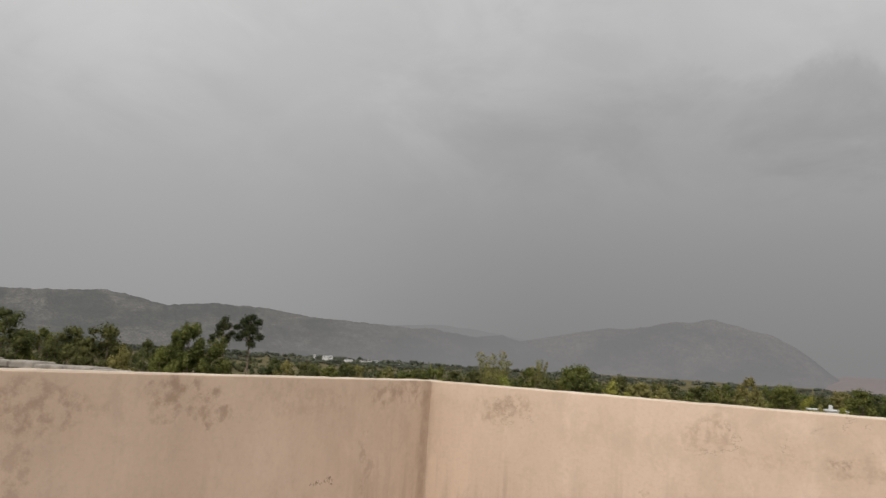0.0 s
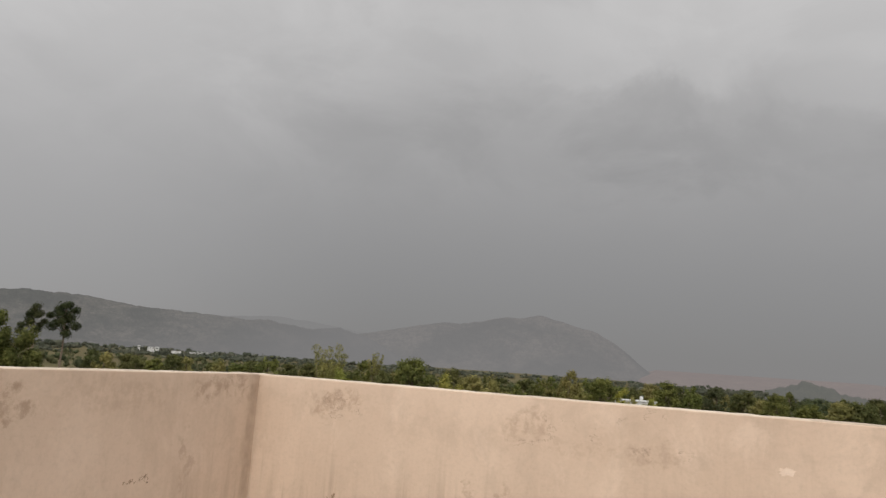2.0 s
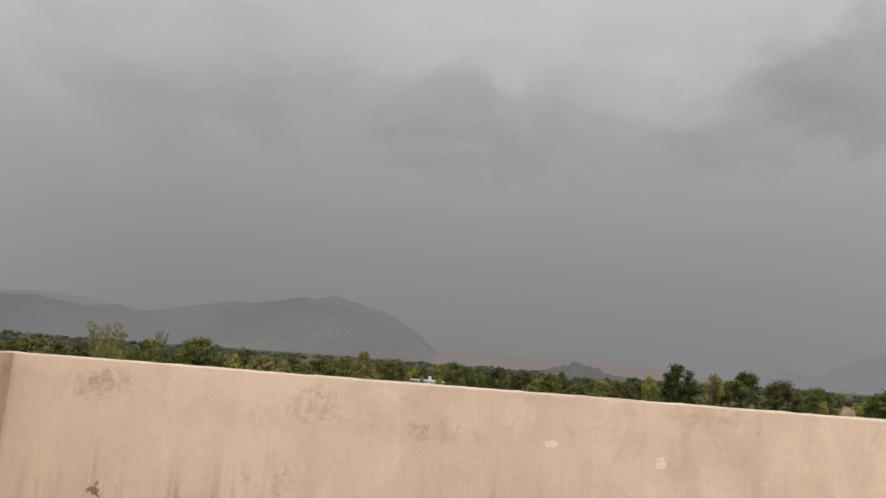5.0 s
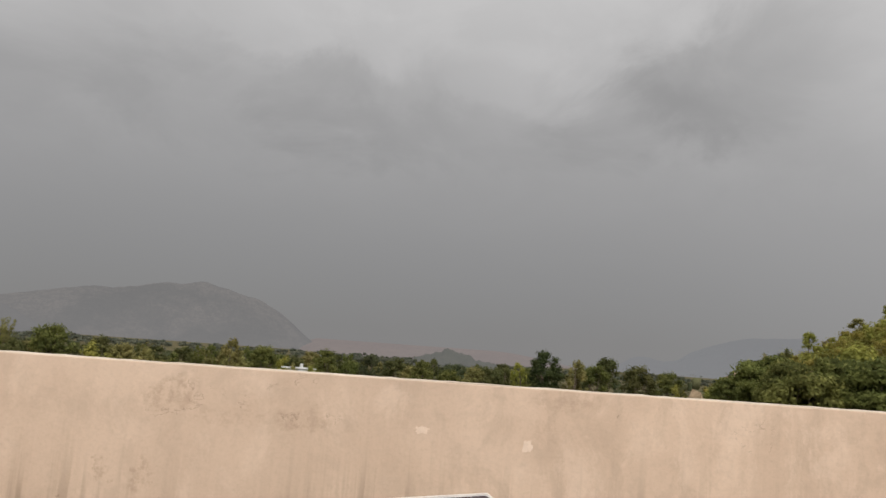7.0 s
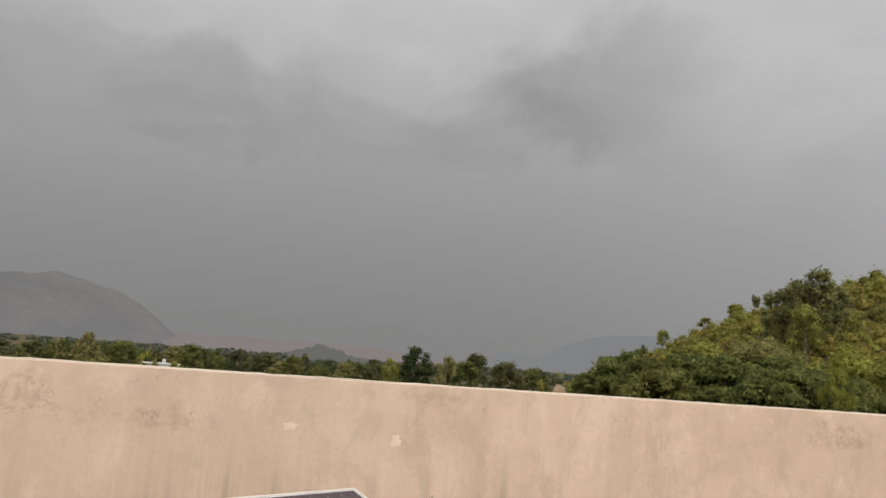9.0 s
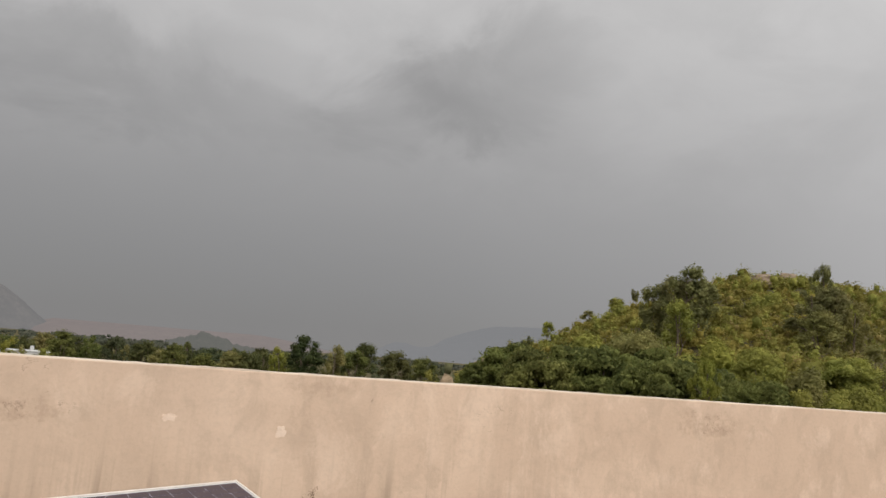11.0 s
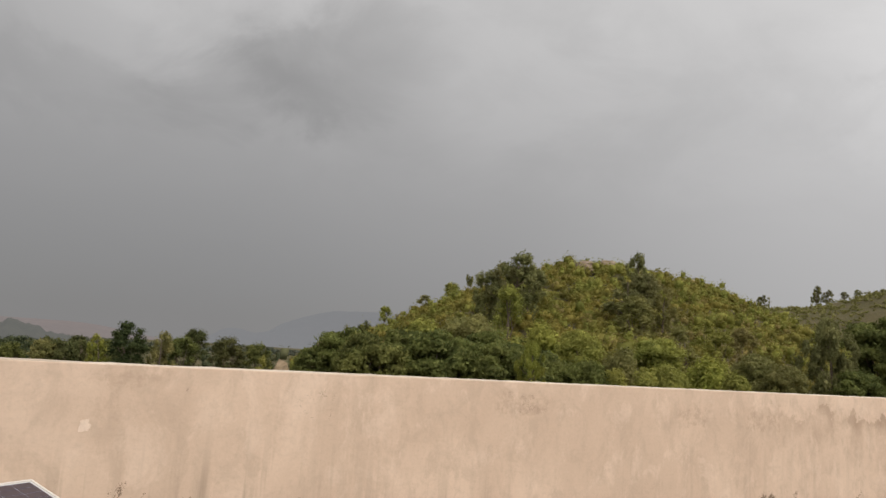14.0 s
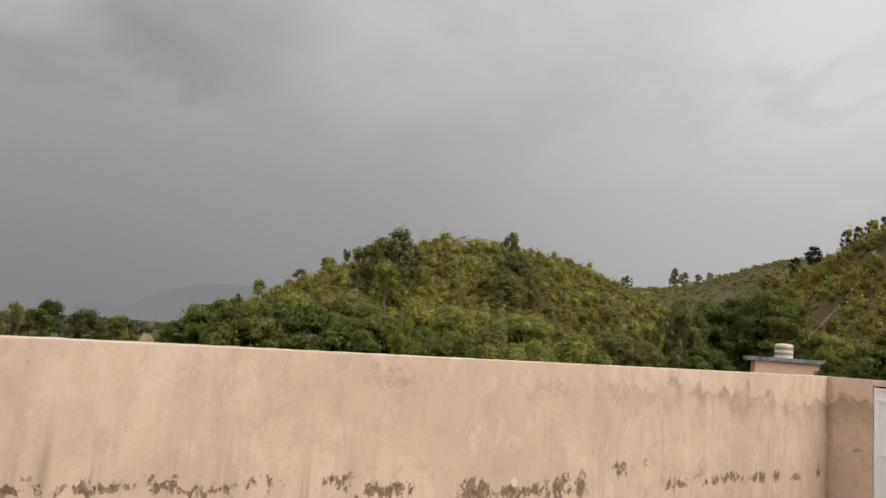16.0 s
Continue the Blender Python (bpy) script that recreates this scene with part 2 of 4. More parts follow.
    scab = n.mix(n.ramp(n.noise(p, 28.0, 4.0, 0.6), 0.35, 0.65), (0.105, 0.070, 0.045, 1), (0.255, 0.178, 0.118, 1))
    col = n.mix(n.math("MULTIPLY", peel, 0.90), col, scab)
    # pin holes and small knocks
    pin = n.add("ShaderNodeTexVoronoi", {"Vector": loose, "Scale": 3.4}).outputs["Distance"]
    pins = n.math("MULTIPLY", n.ramp(pin, 0.025, 0.045, 1.0, 0.0), n.ramp(n.noise(p, 1.3, 2.0, 0.5), 0.5, 0.56))
    col = n.mix(n.math("MULTIPLY", pins, 0.7), col, (0.200, 0.148, 0.107, 1))
    h = n.math("ADD", n.math("MULTIPLY", fine, 0.25), n.math("MULTIPLY", trowel, 0.4))
    h = n.math("SUBTRACT", h, n.math("MULTIPLY", peel, 0.7))
    h = n.math("SUBTRACT", h, n.math("MULTIPLY", crack, 0.5))
    finish(n, col, 0.9, h, 0.22, 0.015, spec=0.15)
    return m


def mottled(name, a, b, scale=3.0, rough=0.85, bump=0.3, dist=0.02, metal=0.0, c=None, spec=0.3):
    """Two-tone surface with grain, and a third tone for stains."""
    m, n = material(name)
    p = n.add("ShaderNodeTexCoord").outputs["Object"]
    big = n.noise(p, scale, 5.0, 0.6, 0.4)
    fine = n.noise(p, scale * 9.0, 4.0, 0.6)
    col = n.mix(n.ramp(big, 0.34, 0.66), (*a, 1), (*b, 1))
    if c:
        col = n.mix(n.ramp(n.noise(p, scale * 0.6, 6.0, 0.65, 0.6), 0.54, 0.66, 0.0, 0.8), col, (*c, 1))
    col = n.mix(n.ramp(fine, 0.5, 0.8, 0.0, 0.3), col, tuple(v * 0.6 for v in a) + (1,))
    finish(n, col, rough, n.math("ADD", big, n.math("MULTIPLY", fine, 0.5)), bump, dist, metal, spec)
    return m


def leaf_material(name, a, b, c, clump=0.35):
    """Leaves: tone varies from leaf to leaf, from clump to clump and from plant to plant."""
    m, n = material(name)
    g = n.add("ShaderNodeNewGeometry")
    rnd = g.outputs["Random Per Island"]
    who = n.add("ShaderNodeObjectInfo").outputs["Random"]
    spot = n.noise(g.outputs["Position"], clump, 3.0, 0.55)
    col = n.mix(n.ramp(spot, 0.35, 0.65), (*a, 1), (*b, 1))
    col = n.mix(n.ramp(rnd, 0.5, 1.0, 0.0, 0.42, smooth=False), col, (*c, 1))
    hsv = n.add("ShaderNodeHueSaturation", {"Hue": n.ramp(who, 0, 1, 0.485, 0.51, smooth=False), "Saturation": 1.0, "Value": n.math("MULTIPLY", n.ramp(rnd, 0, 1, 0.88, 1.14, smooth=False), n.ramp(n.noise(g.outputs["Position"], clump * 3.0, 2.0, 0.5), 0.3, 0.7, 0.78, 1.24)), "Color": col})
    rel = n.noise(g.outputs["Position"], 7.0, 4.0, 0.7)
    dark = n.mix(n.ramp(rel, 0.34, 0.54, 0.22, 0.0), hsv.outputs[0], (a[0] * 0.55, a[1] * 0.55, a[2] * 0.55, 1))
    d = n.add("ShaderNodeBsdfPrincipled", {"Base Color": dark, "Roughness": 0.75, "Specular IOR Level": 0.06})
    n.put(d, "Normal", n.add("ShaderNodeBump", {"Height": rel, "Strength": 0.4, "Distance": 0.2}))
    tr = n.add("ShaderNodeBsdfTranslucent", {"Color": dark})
    mx = n.add("ShaderNodeMixShader", {0: 0.42, 1: d, 2: tr})
    n.add("ShaderNodeOutputMaterial", {0: mx})
    return m


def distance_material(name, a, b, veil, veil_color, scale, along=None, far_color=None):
    """Far country seen through rain: haze painted on as emission mixed over the slopes."""
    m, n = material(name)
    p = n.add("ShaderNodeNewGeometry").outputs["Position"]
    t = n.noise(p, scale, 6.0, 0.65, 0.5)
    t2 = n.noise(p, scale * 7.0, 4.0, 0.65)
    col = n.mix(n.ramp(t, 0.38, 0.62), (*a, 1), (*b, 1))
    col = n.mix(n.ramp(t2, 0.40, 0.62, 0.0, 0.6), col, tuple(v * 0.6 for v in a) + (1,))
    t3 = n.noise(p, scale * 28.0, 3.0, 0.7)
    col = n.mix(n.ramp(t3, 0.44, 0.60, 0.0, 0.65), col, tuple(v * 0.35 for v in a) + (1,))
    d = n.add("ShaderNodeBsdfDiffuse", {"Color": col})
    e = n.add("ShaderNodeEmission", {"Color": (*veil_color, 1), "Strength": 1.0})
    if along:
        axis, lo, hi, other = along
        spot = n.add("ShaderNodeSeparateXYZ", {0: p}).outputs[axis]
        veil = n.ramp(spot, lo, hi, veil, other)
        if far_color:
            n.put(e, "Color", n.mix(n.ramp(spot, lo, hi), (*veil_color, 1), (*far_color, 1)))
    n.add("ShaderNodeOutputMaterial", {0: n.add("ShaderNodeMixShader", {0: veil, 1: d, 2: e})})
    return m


PLASTER = plaster_material()
COPING = mottled("coping_wash", (0.48, 0.395, 0.315), (0.60, 0.51, 0.42), 2.5, 0.85, 0.2, 0.01, c=(0.42, 0.34, 0.27))
CONCRETE = mottled("grey_concrete", (0.22, 0.20, 0.18), (0.32, 0.295, 0.265), 1.2, 0.9, 0.4, 0.02, c=(0.08, 0.075, 0.07))
SLAB_EDGE = mottled("weathered_blue_grey_concrete", (0.19, 0.205, 0.21), (0.33, 0.345, 0.345), 5.0, 0.85, 0.3, 0.02, c=(0.06, 0.06, 0.06))
PINK_WASH = mottled("pale_pink_plaster", (0.80, 0.52, 0.375), (0.86, 0.60, 0.45), 1.0, 0.9, 0.2, 0.01, c=(0.60, 0.38, 0.27))
STONE = mottled("grey_stone_coping", (0.19, 0.170, 0.145), (0.31, 0.28, 0.245), 4.0, 0.9, 0.5, 0.03, c=(0.16, 0.15, 0.14))
WHITE_STEEL = mottled("white_enamelled_steel", (0.82, 0.81, 0.82), (0.88, 0.87, 0.87), 2.0, 0.45, 0.05, 0.004, c=(0.60, 0.58, 0.56))
ALU = mottled("anodised_aluminium", (0.66, 0.62, 0.57), (0.75, 0.71, 0.66), 6.0, 0.5, 0.05, 0.003, metal=0.2)
STEEL = mottled("galvanised_steel", (0.40, 0.40, 0.40), (0.50, 0.50, 0.49), 8.0, 0.5, 0.1, 0.004, metal=0.7)
BACKSHEET = mottled("white_backsheet", (0.52, 0.52, 0.53), (0.60, 0.60, 0.60), 5.0, 0.3, 0.0, 0.002)
CELL = mottled("silicon_cell", (0.030, 0.026, 0.045), (0.050, 0.042, 0.065), 22.0, 0.16, 0.02, 0.001, spec=0.6)
BARK = mottled("grey_brown_bark", (0.12, 0.09, 0.065), (0.20, 0.16, 0.12), 6.0, 0.95, 0.6, 0.03)
WHITEWASH = mottled("whitewashed_wall", (0.48, 0.48, 0.475), (0.58, 0.58, 0.565), 0.3, 0.9, 0.1, 0.01)
DARK_GAP = mottled("dark_window", (0.06, 0.06, 0.065), (0.10, 0.10, 0.10), 1.0, 0.3, 0.0, 0.01)
EARTH = mottled("tan_earth", (0.24, 0.175, 0.105), (0.37, 0.275, 0.175), 1.6, 0.95, 0.6, 0.2, c=(0.24, 0.20, 0.13))
TANK = mottled("cream_tank", (0.72, 0.58, 0.48), (0.80, 0.66, 0.56), 2.0, 0.7, 0.1, 0.01)
TANK_BAND = mottled("grey_tank_band", (0.22, 0.21, 0.21), (0.30, 0.29, 0.28), 3.0, 0.6, 0.1, 0.01)

LEAF_DEEP = leaf_material("deep_green_leaves", (0.094, 0.112, 0.036), (0.158, 0.174, 0.050), (0.290, 0.290, 0.098), 0.5)
LEAF_MID = leaf_material("mid_green_leaves", (0.215, 0.228, 0.056), (0.315, 0.312, 0.074), (0.4, 0.37, 0.105), 0.4)
LEAF_OLIVE = leaf_material("olive_leaves", (0.185, 0.182, 0.064), (0.265, 0.24, 0.086), (0.33, 0.285, 0.12), 0.4)
LEAF_YELLOW = leaf_material("yellow_green_leaves", (0.240, 0.262, 0.052), (0.325, 0.322, 0.072), (0.41, 0.375, 0.10), 0.3)
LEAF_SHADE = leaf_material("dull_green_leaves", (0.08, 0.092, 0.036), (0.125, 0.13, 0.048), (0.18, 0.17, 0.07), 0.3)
LEAF_PINE = leaf_material("dark_pine_needles", (0.035, 0.048, 0.022), (0.060, 0.070, 0.030), (0.095, 0.095, 0.045), 0.6)
LEAF_DRY = leaf_material("dry_brown_green_leaves", (0.26, 0.21, 0.075), (0.35, 0.28, 0.1), (0.43, 0.34, 0.13), 0.4)
LEAF_SCRUB = leaf_material("hill_scrub_leaves", (0.19, 0.186, 0.048), (0.31, 0.258, 0.066), (0.35, 0.275, 0.085), 0.12)
LEAF_GREY = leaf_material("grey_green_leaves", (0.165, 0.168, 0.068), (0.235, 0.228, 0.092), (0.31, 0.285, 0.125), 0.5)
LEAF_DARK = leaf_material("blackish_green_leaves", (0.042, 0.060, 0.024), (0.066, 0.088, 0.034), (0.115, 0.135, 0.052), 0.6)
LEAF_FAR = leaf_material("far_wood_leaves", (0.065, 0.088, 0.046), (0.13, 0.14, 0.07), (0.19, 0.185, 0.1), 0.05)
# haze put into the leaf colour: greyer and paler than the nearer woods
LEAF_HAZY = leaf_material("haze_greyed_distant_woods", (0.090, 0.105, 0.078), (0.130, 0.135, 0.100), (0.17, 0.165, 0.125), 0.02)

# rain haze put into each far surface as glow: veil amount, then its colour
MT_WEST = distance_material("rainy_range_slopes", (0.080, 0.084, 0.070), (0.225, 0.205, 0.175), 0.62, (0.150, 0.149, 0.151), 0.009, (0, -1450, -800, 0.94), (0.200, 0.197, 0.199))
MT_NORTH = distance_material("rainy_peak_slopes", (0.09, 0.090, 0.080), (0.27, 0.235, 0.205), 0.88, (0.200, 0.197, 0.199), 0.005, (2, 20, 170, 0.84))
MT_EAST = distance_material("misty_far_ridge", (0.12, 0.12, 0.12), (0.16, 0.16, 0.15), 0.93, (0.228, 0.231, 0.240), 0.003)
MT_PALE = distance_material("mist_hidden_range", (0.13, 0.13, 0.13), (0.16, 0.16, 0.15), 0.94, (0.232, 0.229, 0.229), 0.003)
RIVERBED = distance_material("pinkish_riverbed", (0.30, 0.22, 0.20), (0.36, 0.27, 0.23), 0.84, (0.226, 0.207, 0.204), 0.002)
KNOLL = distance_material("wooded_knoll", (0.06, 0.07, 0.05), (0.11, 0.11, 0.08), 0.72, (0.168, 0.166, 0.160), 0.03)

# ---- mesh helpers ----


def part(name, bm, mat, parent=None, label=""):
    me = bpy.data.meshes.new(name)
    bm.to_mesh(me)
    bm.free()
    me.materials.append(mat)
    ob = new(name, me)
    ob.parent = parent
    if label:
        tagged(ob, label)
    return ob


def shared(name, me, parent, m=None, label=""):
    ob = new(name, me)
    ob.parent = parent
    if m is not None:
        ob.matrix_basis = m
    if label:
        tagged(ob, label)
    return ob


def root(name, m, label, category, group=""):
    ob = new(name)
    ob.empty_display_size = 0.1
    ob.matrix_basis = m
    return tagged(ob, label, category, group)


def box(bm, lo, hi, bevel=0.0, m=None):
    made = bmesh.ops.create_cube(bm, size=1.0)["verts"]
    c, s = (Vector(lo) + Vector(hi)) / 2, Vector(hi) - Vector(lo)
    for v in made:
        v.co = Vector((v.co.x * s.x, v.co.y * s.y, v.co.z * s.z)) + c
        if m is not None:
            v.co = m @ v.co
    if bevel:
        edges = list({e for v in made for e in v.link_edges})
        bmesh.ops.bevel(bm, geom=edges, offset=bevel, segments=2, affect="EDGES", profile=0.5)


def boxed(lo, hi, bevel=0.0, m=None):
    bm = bmesh.new()
    box(bm, lo, hi, bevel, m)
    return bm


def tube(bm, p, q, r0, r1, seg=7):
    p, q = Vector(p), Vector(q)
    turn = (q - p).to_track_quat("Z", "Y").to_matrix()
    rings = []
    for c, r in ((p, r0), (q, r1)):
        rings.append([bm.verts.new(c + turn @ Vector((math.cos(a) * r, math.sin(a) * r, 0))) for a in (2 * math.pi * k / seg for k in range(seg))])
    for k in range(seg):
        bm.faces.new((rings[0][k], rings[0][(k + 1) % seg], rings[1][(k + 1) % seg], rings[1][k]))
    bm.faces.new(rings[1])
    bm.faces.new(rings[0][::-1])


def quads_mesh(name, verts, quads, mat, smooth=False):
    me = bpy.data.meshes.new(name)
    verts, quads = np.asarray(verts, np.float32), np.asarray(quads, np.int32)
    me.vertices.add(len(verts))
    me.vertices.foreach_set("co", verts.ravel())
    me.loops.add(quads.size)
    me.loops.foreach_set("vertex_index", quads.ravel())
    me.polygons.add(len(quads))
    me.polygons.foreach_set("loop_start", np.arange(0, quads.size, 4, dtype=np.int32))
    me.update(calc_edges=True)
    me.materials.append(mat)
    if smooth:
        me.polygons.foreach_set("use_smooth", np.ones(len(quads), bool))
    return me


def polar(azimuth, dist):
    a = radians(azimuth)
    return EYE.x + math.sin(a) * dist, EYE.y + math.cos(a) * dist


def leaves(rng, centres, radii, per, length, width, droop=0.0, fill=0.55):
    """Folded leaf blades scattered through ellipsoid clumps: verts and quads."""
    centres, radii = np.asarray(centres, float), np.asarray(radii, float)
    k = len(centres) * per
    c, r = np.repeat(centres, per, 0), np.repeat(radii, per, 0)
    d = rng.normal(size=(k, 3))
    d /= np.linalg.norm(d, axis=1, keepdims=True)
    rad = fill + (1 - fill) * rng.random((k, 1)) ** 0.7
    pos = c + d * r * rad
    face = d + rng.normal(size=(k, 3)) * 0.45 + np.array([0, 0, 0.35])
    out = np.cross(face, rng.normal(size=(k, 3))) + np.array([0, 0, -droop])
    out /= np.linalg.norm(out, axis=1, keepdims=True)
    side = np.cross(out, face)
    side /= np.linalg.norm(side, axis=1, keepdims=True)
    size = rng.uniform(0.65, 1.3, (k, 1))
    L, W = length * size, width * size
    v = np.stack([pos - out * L * 0.5, pos + side * W * 0.5, pos + out * L * 0.5, pos - side * W * 0.5], 1).reshape(-1, 3)
    q = np.arange(4 * k).reshape(-1, 4)
    return v, q


def cube_sphere(n):
    """Unit sphere of 6 n n quads."""
    g = np.linspace(-1, 1, n + 1)
    vs, qs = [], []
    for axis in range(3):
        for sign in (-1, 1):
            u, v = np.meshgrid(g, g, indexing="ij")
            p = np.zeros((n + 1, n + 1, 3))
            p[..., axis], p[..., (axis + 1) % 3], p[..., (axis + 2) % 3] = sign, u * sign, v
            o = len(vs) * (n + 1) ** 2
            vs.append(p.reshape(-1, 3))
            i, j = np.meshgrid(np.arange(n), np.arange(n), indexing="ij")
            k = o + i * (n + 1) + j
            qs.append(np.stack([k, k + n + 1, k + n + 2, k + 1], -1).reshape(-1, 4))
    p = np.concatenate(vs)
    p /= np.linalg.norm(p, axis=1, keepdims=True)
    _, first, back = np.unique(p.round(5), axis=0, return_index=True, return_inverse=True)
    return p[first], back.ravel()[np.concatenate(qs)]


def cores(rng, centres, radii, part_of=0.8, n=3):
    """Lumpy inner masses of leaf clumps, which the loose leaves cover."""
    ball, quads = cube_sphere(n)
    c, r = np.asarray(centres, float), np.asarray(radii, float)
    f = part_of * rng.uniform(0.6, 1.2, (len(c), len(ball), 1))
    v = c[:, None] + ball[None] * r[:, None] * f
    q = quads[None] + (np.arange(len(c)) * len(ball))[:, None, None]
    return v.reshape(-1, 3), q.reshape(-1, 4)


def piled(pieces):
    vs, qs, n = [], [], 0
    for v, q in pieces:
        vs.append(v)
        qs.append(q + n)
        n += len(v)
    return np.concatenate(vs), np.concatenate(qs)


# ---- lie of the land ----


def smooth(t):
    t = np.clip(t, 0.0, 1.0)
    return t * t * (3 - 2 * t)


HILLS = (
    # crest distance, foot distance, far foot, azimuths, crest elevations in degrees
    (135.0, 34.0, 300.0, (18, 24, 26.5, 30, 34, 37.5, 41, 44, 47, 50, 54, 57, 60, 64, 70), (-3.5, -1.6, 0.0, 1.6, 3.2, 4.6, 5.8, 6.6, 6.5, 6.05, 5.0, 3.85, 2.4, 0.0, -3)),
    (290.0, 120.0, 600.0, (46, 51, 55, 60, 63, 66.5, 68.5, 72, 80, 95), (-2, 2.3, 4.2, 4.5, 5.2, 6.4, 6.75, 6.9, 6.8, 3)),
    (165.0, 42.0, 400.0, (60, 64, 66.5, 68.5, 71, 73, 76, 85, 100, 125), (-3, 0.2, 3.0, 5.0, 6.3, 7.9, 9.1, 10.5, 9, -3)),
)


def land(x, y):
    """Height of the ground; x and y are arrays."""
    x, y = np.asarray(x, float) - EYE.x, np.asarray(y, float) - EYE.y
    r, a = np.hypot(x, y), np.degrees(np.arctan2(x, y))
    z = -4.0 - 5.0 * smooth((r - 35) / 90) + 0.25 * np.sin(x * 0.11) * np.cos(y * 0.09) * smooth((r - 20) / 30)
    base = z.copy()
    for crest, foot, far, azs, els in HILLS:
        e = np.interp(a, azs, els, left=-6, right=-6)
        e = sum(np.interp(a + o, azs, els, left=-6, right=-6) for o in (-1.2, -0.5, 0, 0.5, 1.2)) / 5
        h = EYE.z + np.tan(np.radians(e)) * crest
        up = np.sin(np.clip((r - foot) / (crest - foot), 0, 1) * math.pi / 2) ** 1.25
        dn = 1 - smooth((r - crest) / (far - crest))
        rough = 0.5 * np.sin(x * 0.23 + y * 0.05) * np.sin(y * 0.19 - x * 0.07) + 0.3 * np.sin(x * 0.61) * np.sin(y * 0.57)
        z = np.maximum(z, base + (h - base) * up * dn + rough * up * dn * (h > base))
    return z


def height(x, y):
    return float(land(np.array([x]), np.array([y]))[0])


def ground_material():
    m, n = material("scrubby_ground")
    p = n.add("ShaderNodeNewGeometry").outputs["Position"]
    big = n.noise(p, 0.035, 5.0, 0.6, 0.4)
    mid = n.noise(p, 0.3, 5.0, 0.6, 0.5)
    fine = n.noise(p, 3.0, 5.0, 0.65)
    col = n.mix(n.ramp(big, 0.4, 0.62), (0.105, 0.098, 0.042, 1), (0.150, 0.118, 0.062, 1))
    col = n.mix(n.ramp(mid, 0.5, 0.68, 0.0, 0.8), col, (0.150, 0.115, 0.068, 1))
    col = n.mix(n.ramp(fine, 0.32, 0.58, 0.0, 0.85), col, (0.084, 0.072, 0.035, 1))
    finish(n, col, 0.95, n.math("ADD", mid, n.math("MULTIPLY", fine, 0.4)), 0.8, 0.3, spec=0.1)
    return m


def build_ground():
    azs = np.concatenate([np.arange(-180, -80, 5), np.arange(-80, 15, 1.5), np.arange(15, 85, 0.5), np.arange(85, 180, 5)])
    rs = np.concatenate([[0.0], np.arange(10, 60, 3.0), np.arange(60, 320, 4.0), np.geomspace(320, 4700, 26)])
    A, R = np.meshgrid(np.radians(azs), rs, indexing="ij")
    X, Y = EYE.x + np.sin(A) * R, EYE.y + np.cos(A) * R
    Z = land(X, Y)
    v = np.stack([X, Y, Z], -1).reshape(-1, 3)
    na, nr = len(azs), len(rs)
    i, j = np.meshgrid(np.arange(na), np.arange(nr - 1), indexing="ij")
    k = (i + 1) % na
    q = np.stack([i * nr + j, i * nr + j + 1, k * nr + j + 1, k * nr + j], -1).reshape(-1, 4)
    ob = new("ground", quads_mesh("ground", v, q, ground_material(), True))
    return tagged(ob, "scrubby brown-green ground rising into hills", "ground", kind="structure")


def range_of_hills(name, azs, els, dist, depth, mat, label, seed, bumps=0.12, foot=-9.0):
    """A far range: gullied slopes from the foot up to an uneven crest, and a back slope."""
    a = np.arange(azs[0], azs[-1], 0.08)
    e = np.interp(a, azs, els)
    e = np.convolve(np.pad(e, 4, mode="edge"), np.ones(9) / 9, "valid")
    rows = 34
    verts = np.zeros((len(a), rows, 3))
    for i, (az1, e1) in enumerate(zip(a, e)):
        jag = bumps * (noise.noise((az1 * 0.9, seed, 0)) + 0.6 * noise.noise((az1 * 2.7, seed, 3)) + 0.25 * noise.noise((az1 * 8.1, seed, 5)) + 0.30 * noise.noise((az1 * 23.0, seed, 7)))
        crest = EYE.z + math.tan(radians(e1 + jag)) * dist
        for j in range(rows):
            t = j / (rows - 4)
            d = dist - depth * (1 - t) if t <= 1 else dist + depth * (t - 1) * 2
            s = smooth(t) ** 0.85 if t <= 1 else 1 - (t - 1) * 1.6
            u, w = az1 * dist * 0.0175, t * depth
            gully = noise.noise((u / 210 + w / 300, w / 260, seed + 9)) + 0.5 * noise.noise((u / 80 - w / 160, w / 130, seed))
            fade = math.sin(min(t, 1) * math.pi) ** 0.7
            d += gully * depth * 0.11 * fade
            x, y = polar(az1, d)
            verts[i, j] = (x, y, foot - 4 + (crest - foot + 4) * float(s))
    na = len(a)
    i, j = np.meshgrid(np.arange(na - 1), np.arange(rows - 1), indexing="ij")
    q = np.stack([i * rows + j, (i + 1) * rows + j, (i + 1) * rows + j + 1, i * rows + j + 1], -1).reshape(-1, 4)
    ob = new(name, quads_mesh(name, verts.reshape(-1, 3), q, mat, True))
    return tagged(ob, label, "mountain", kind="structure")


ground = build_ground()
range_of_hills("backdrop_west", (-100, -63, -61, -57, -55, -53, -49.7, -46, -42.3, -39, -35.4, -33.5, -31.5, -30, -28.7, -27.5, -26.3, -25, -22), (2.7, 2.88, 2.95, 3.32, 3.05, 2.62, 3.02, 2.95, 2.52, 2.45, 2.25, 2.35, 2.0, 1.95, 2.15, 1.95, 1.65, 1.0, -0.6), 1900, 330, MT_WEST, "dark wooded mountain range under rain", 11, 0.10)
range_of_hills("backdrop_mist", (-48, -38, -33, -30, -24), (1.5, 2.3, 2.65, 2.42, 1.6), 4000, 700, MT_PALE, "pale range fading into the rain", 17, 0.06)
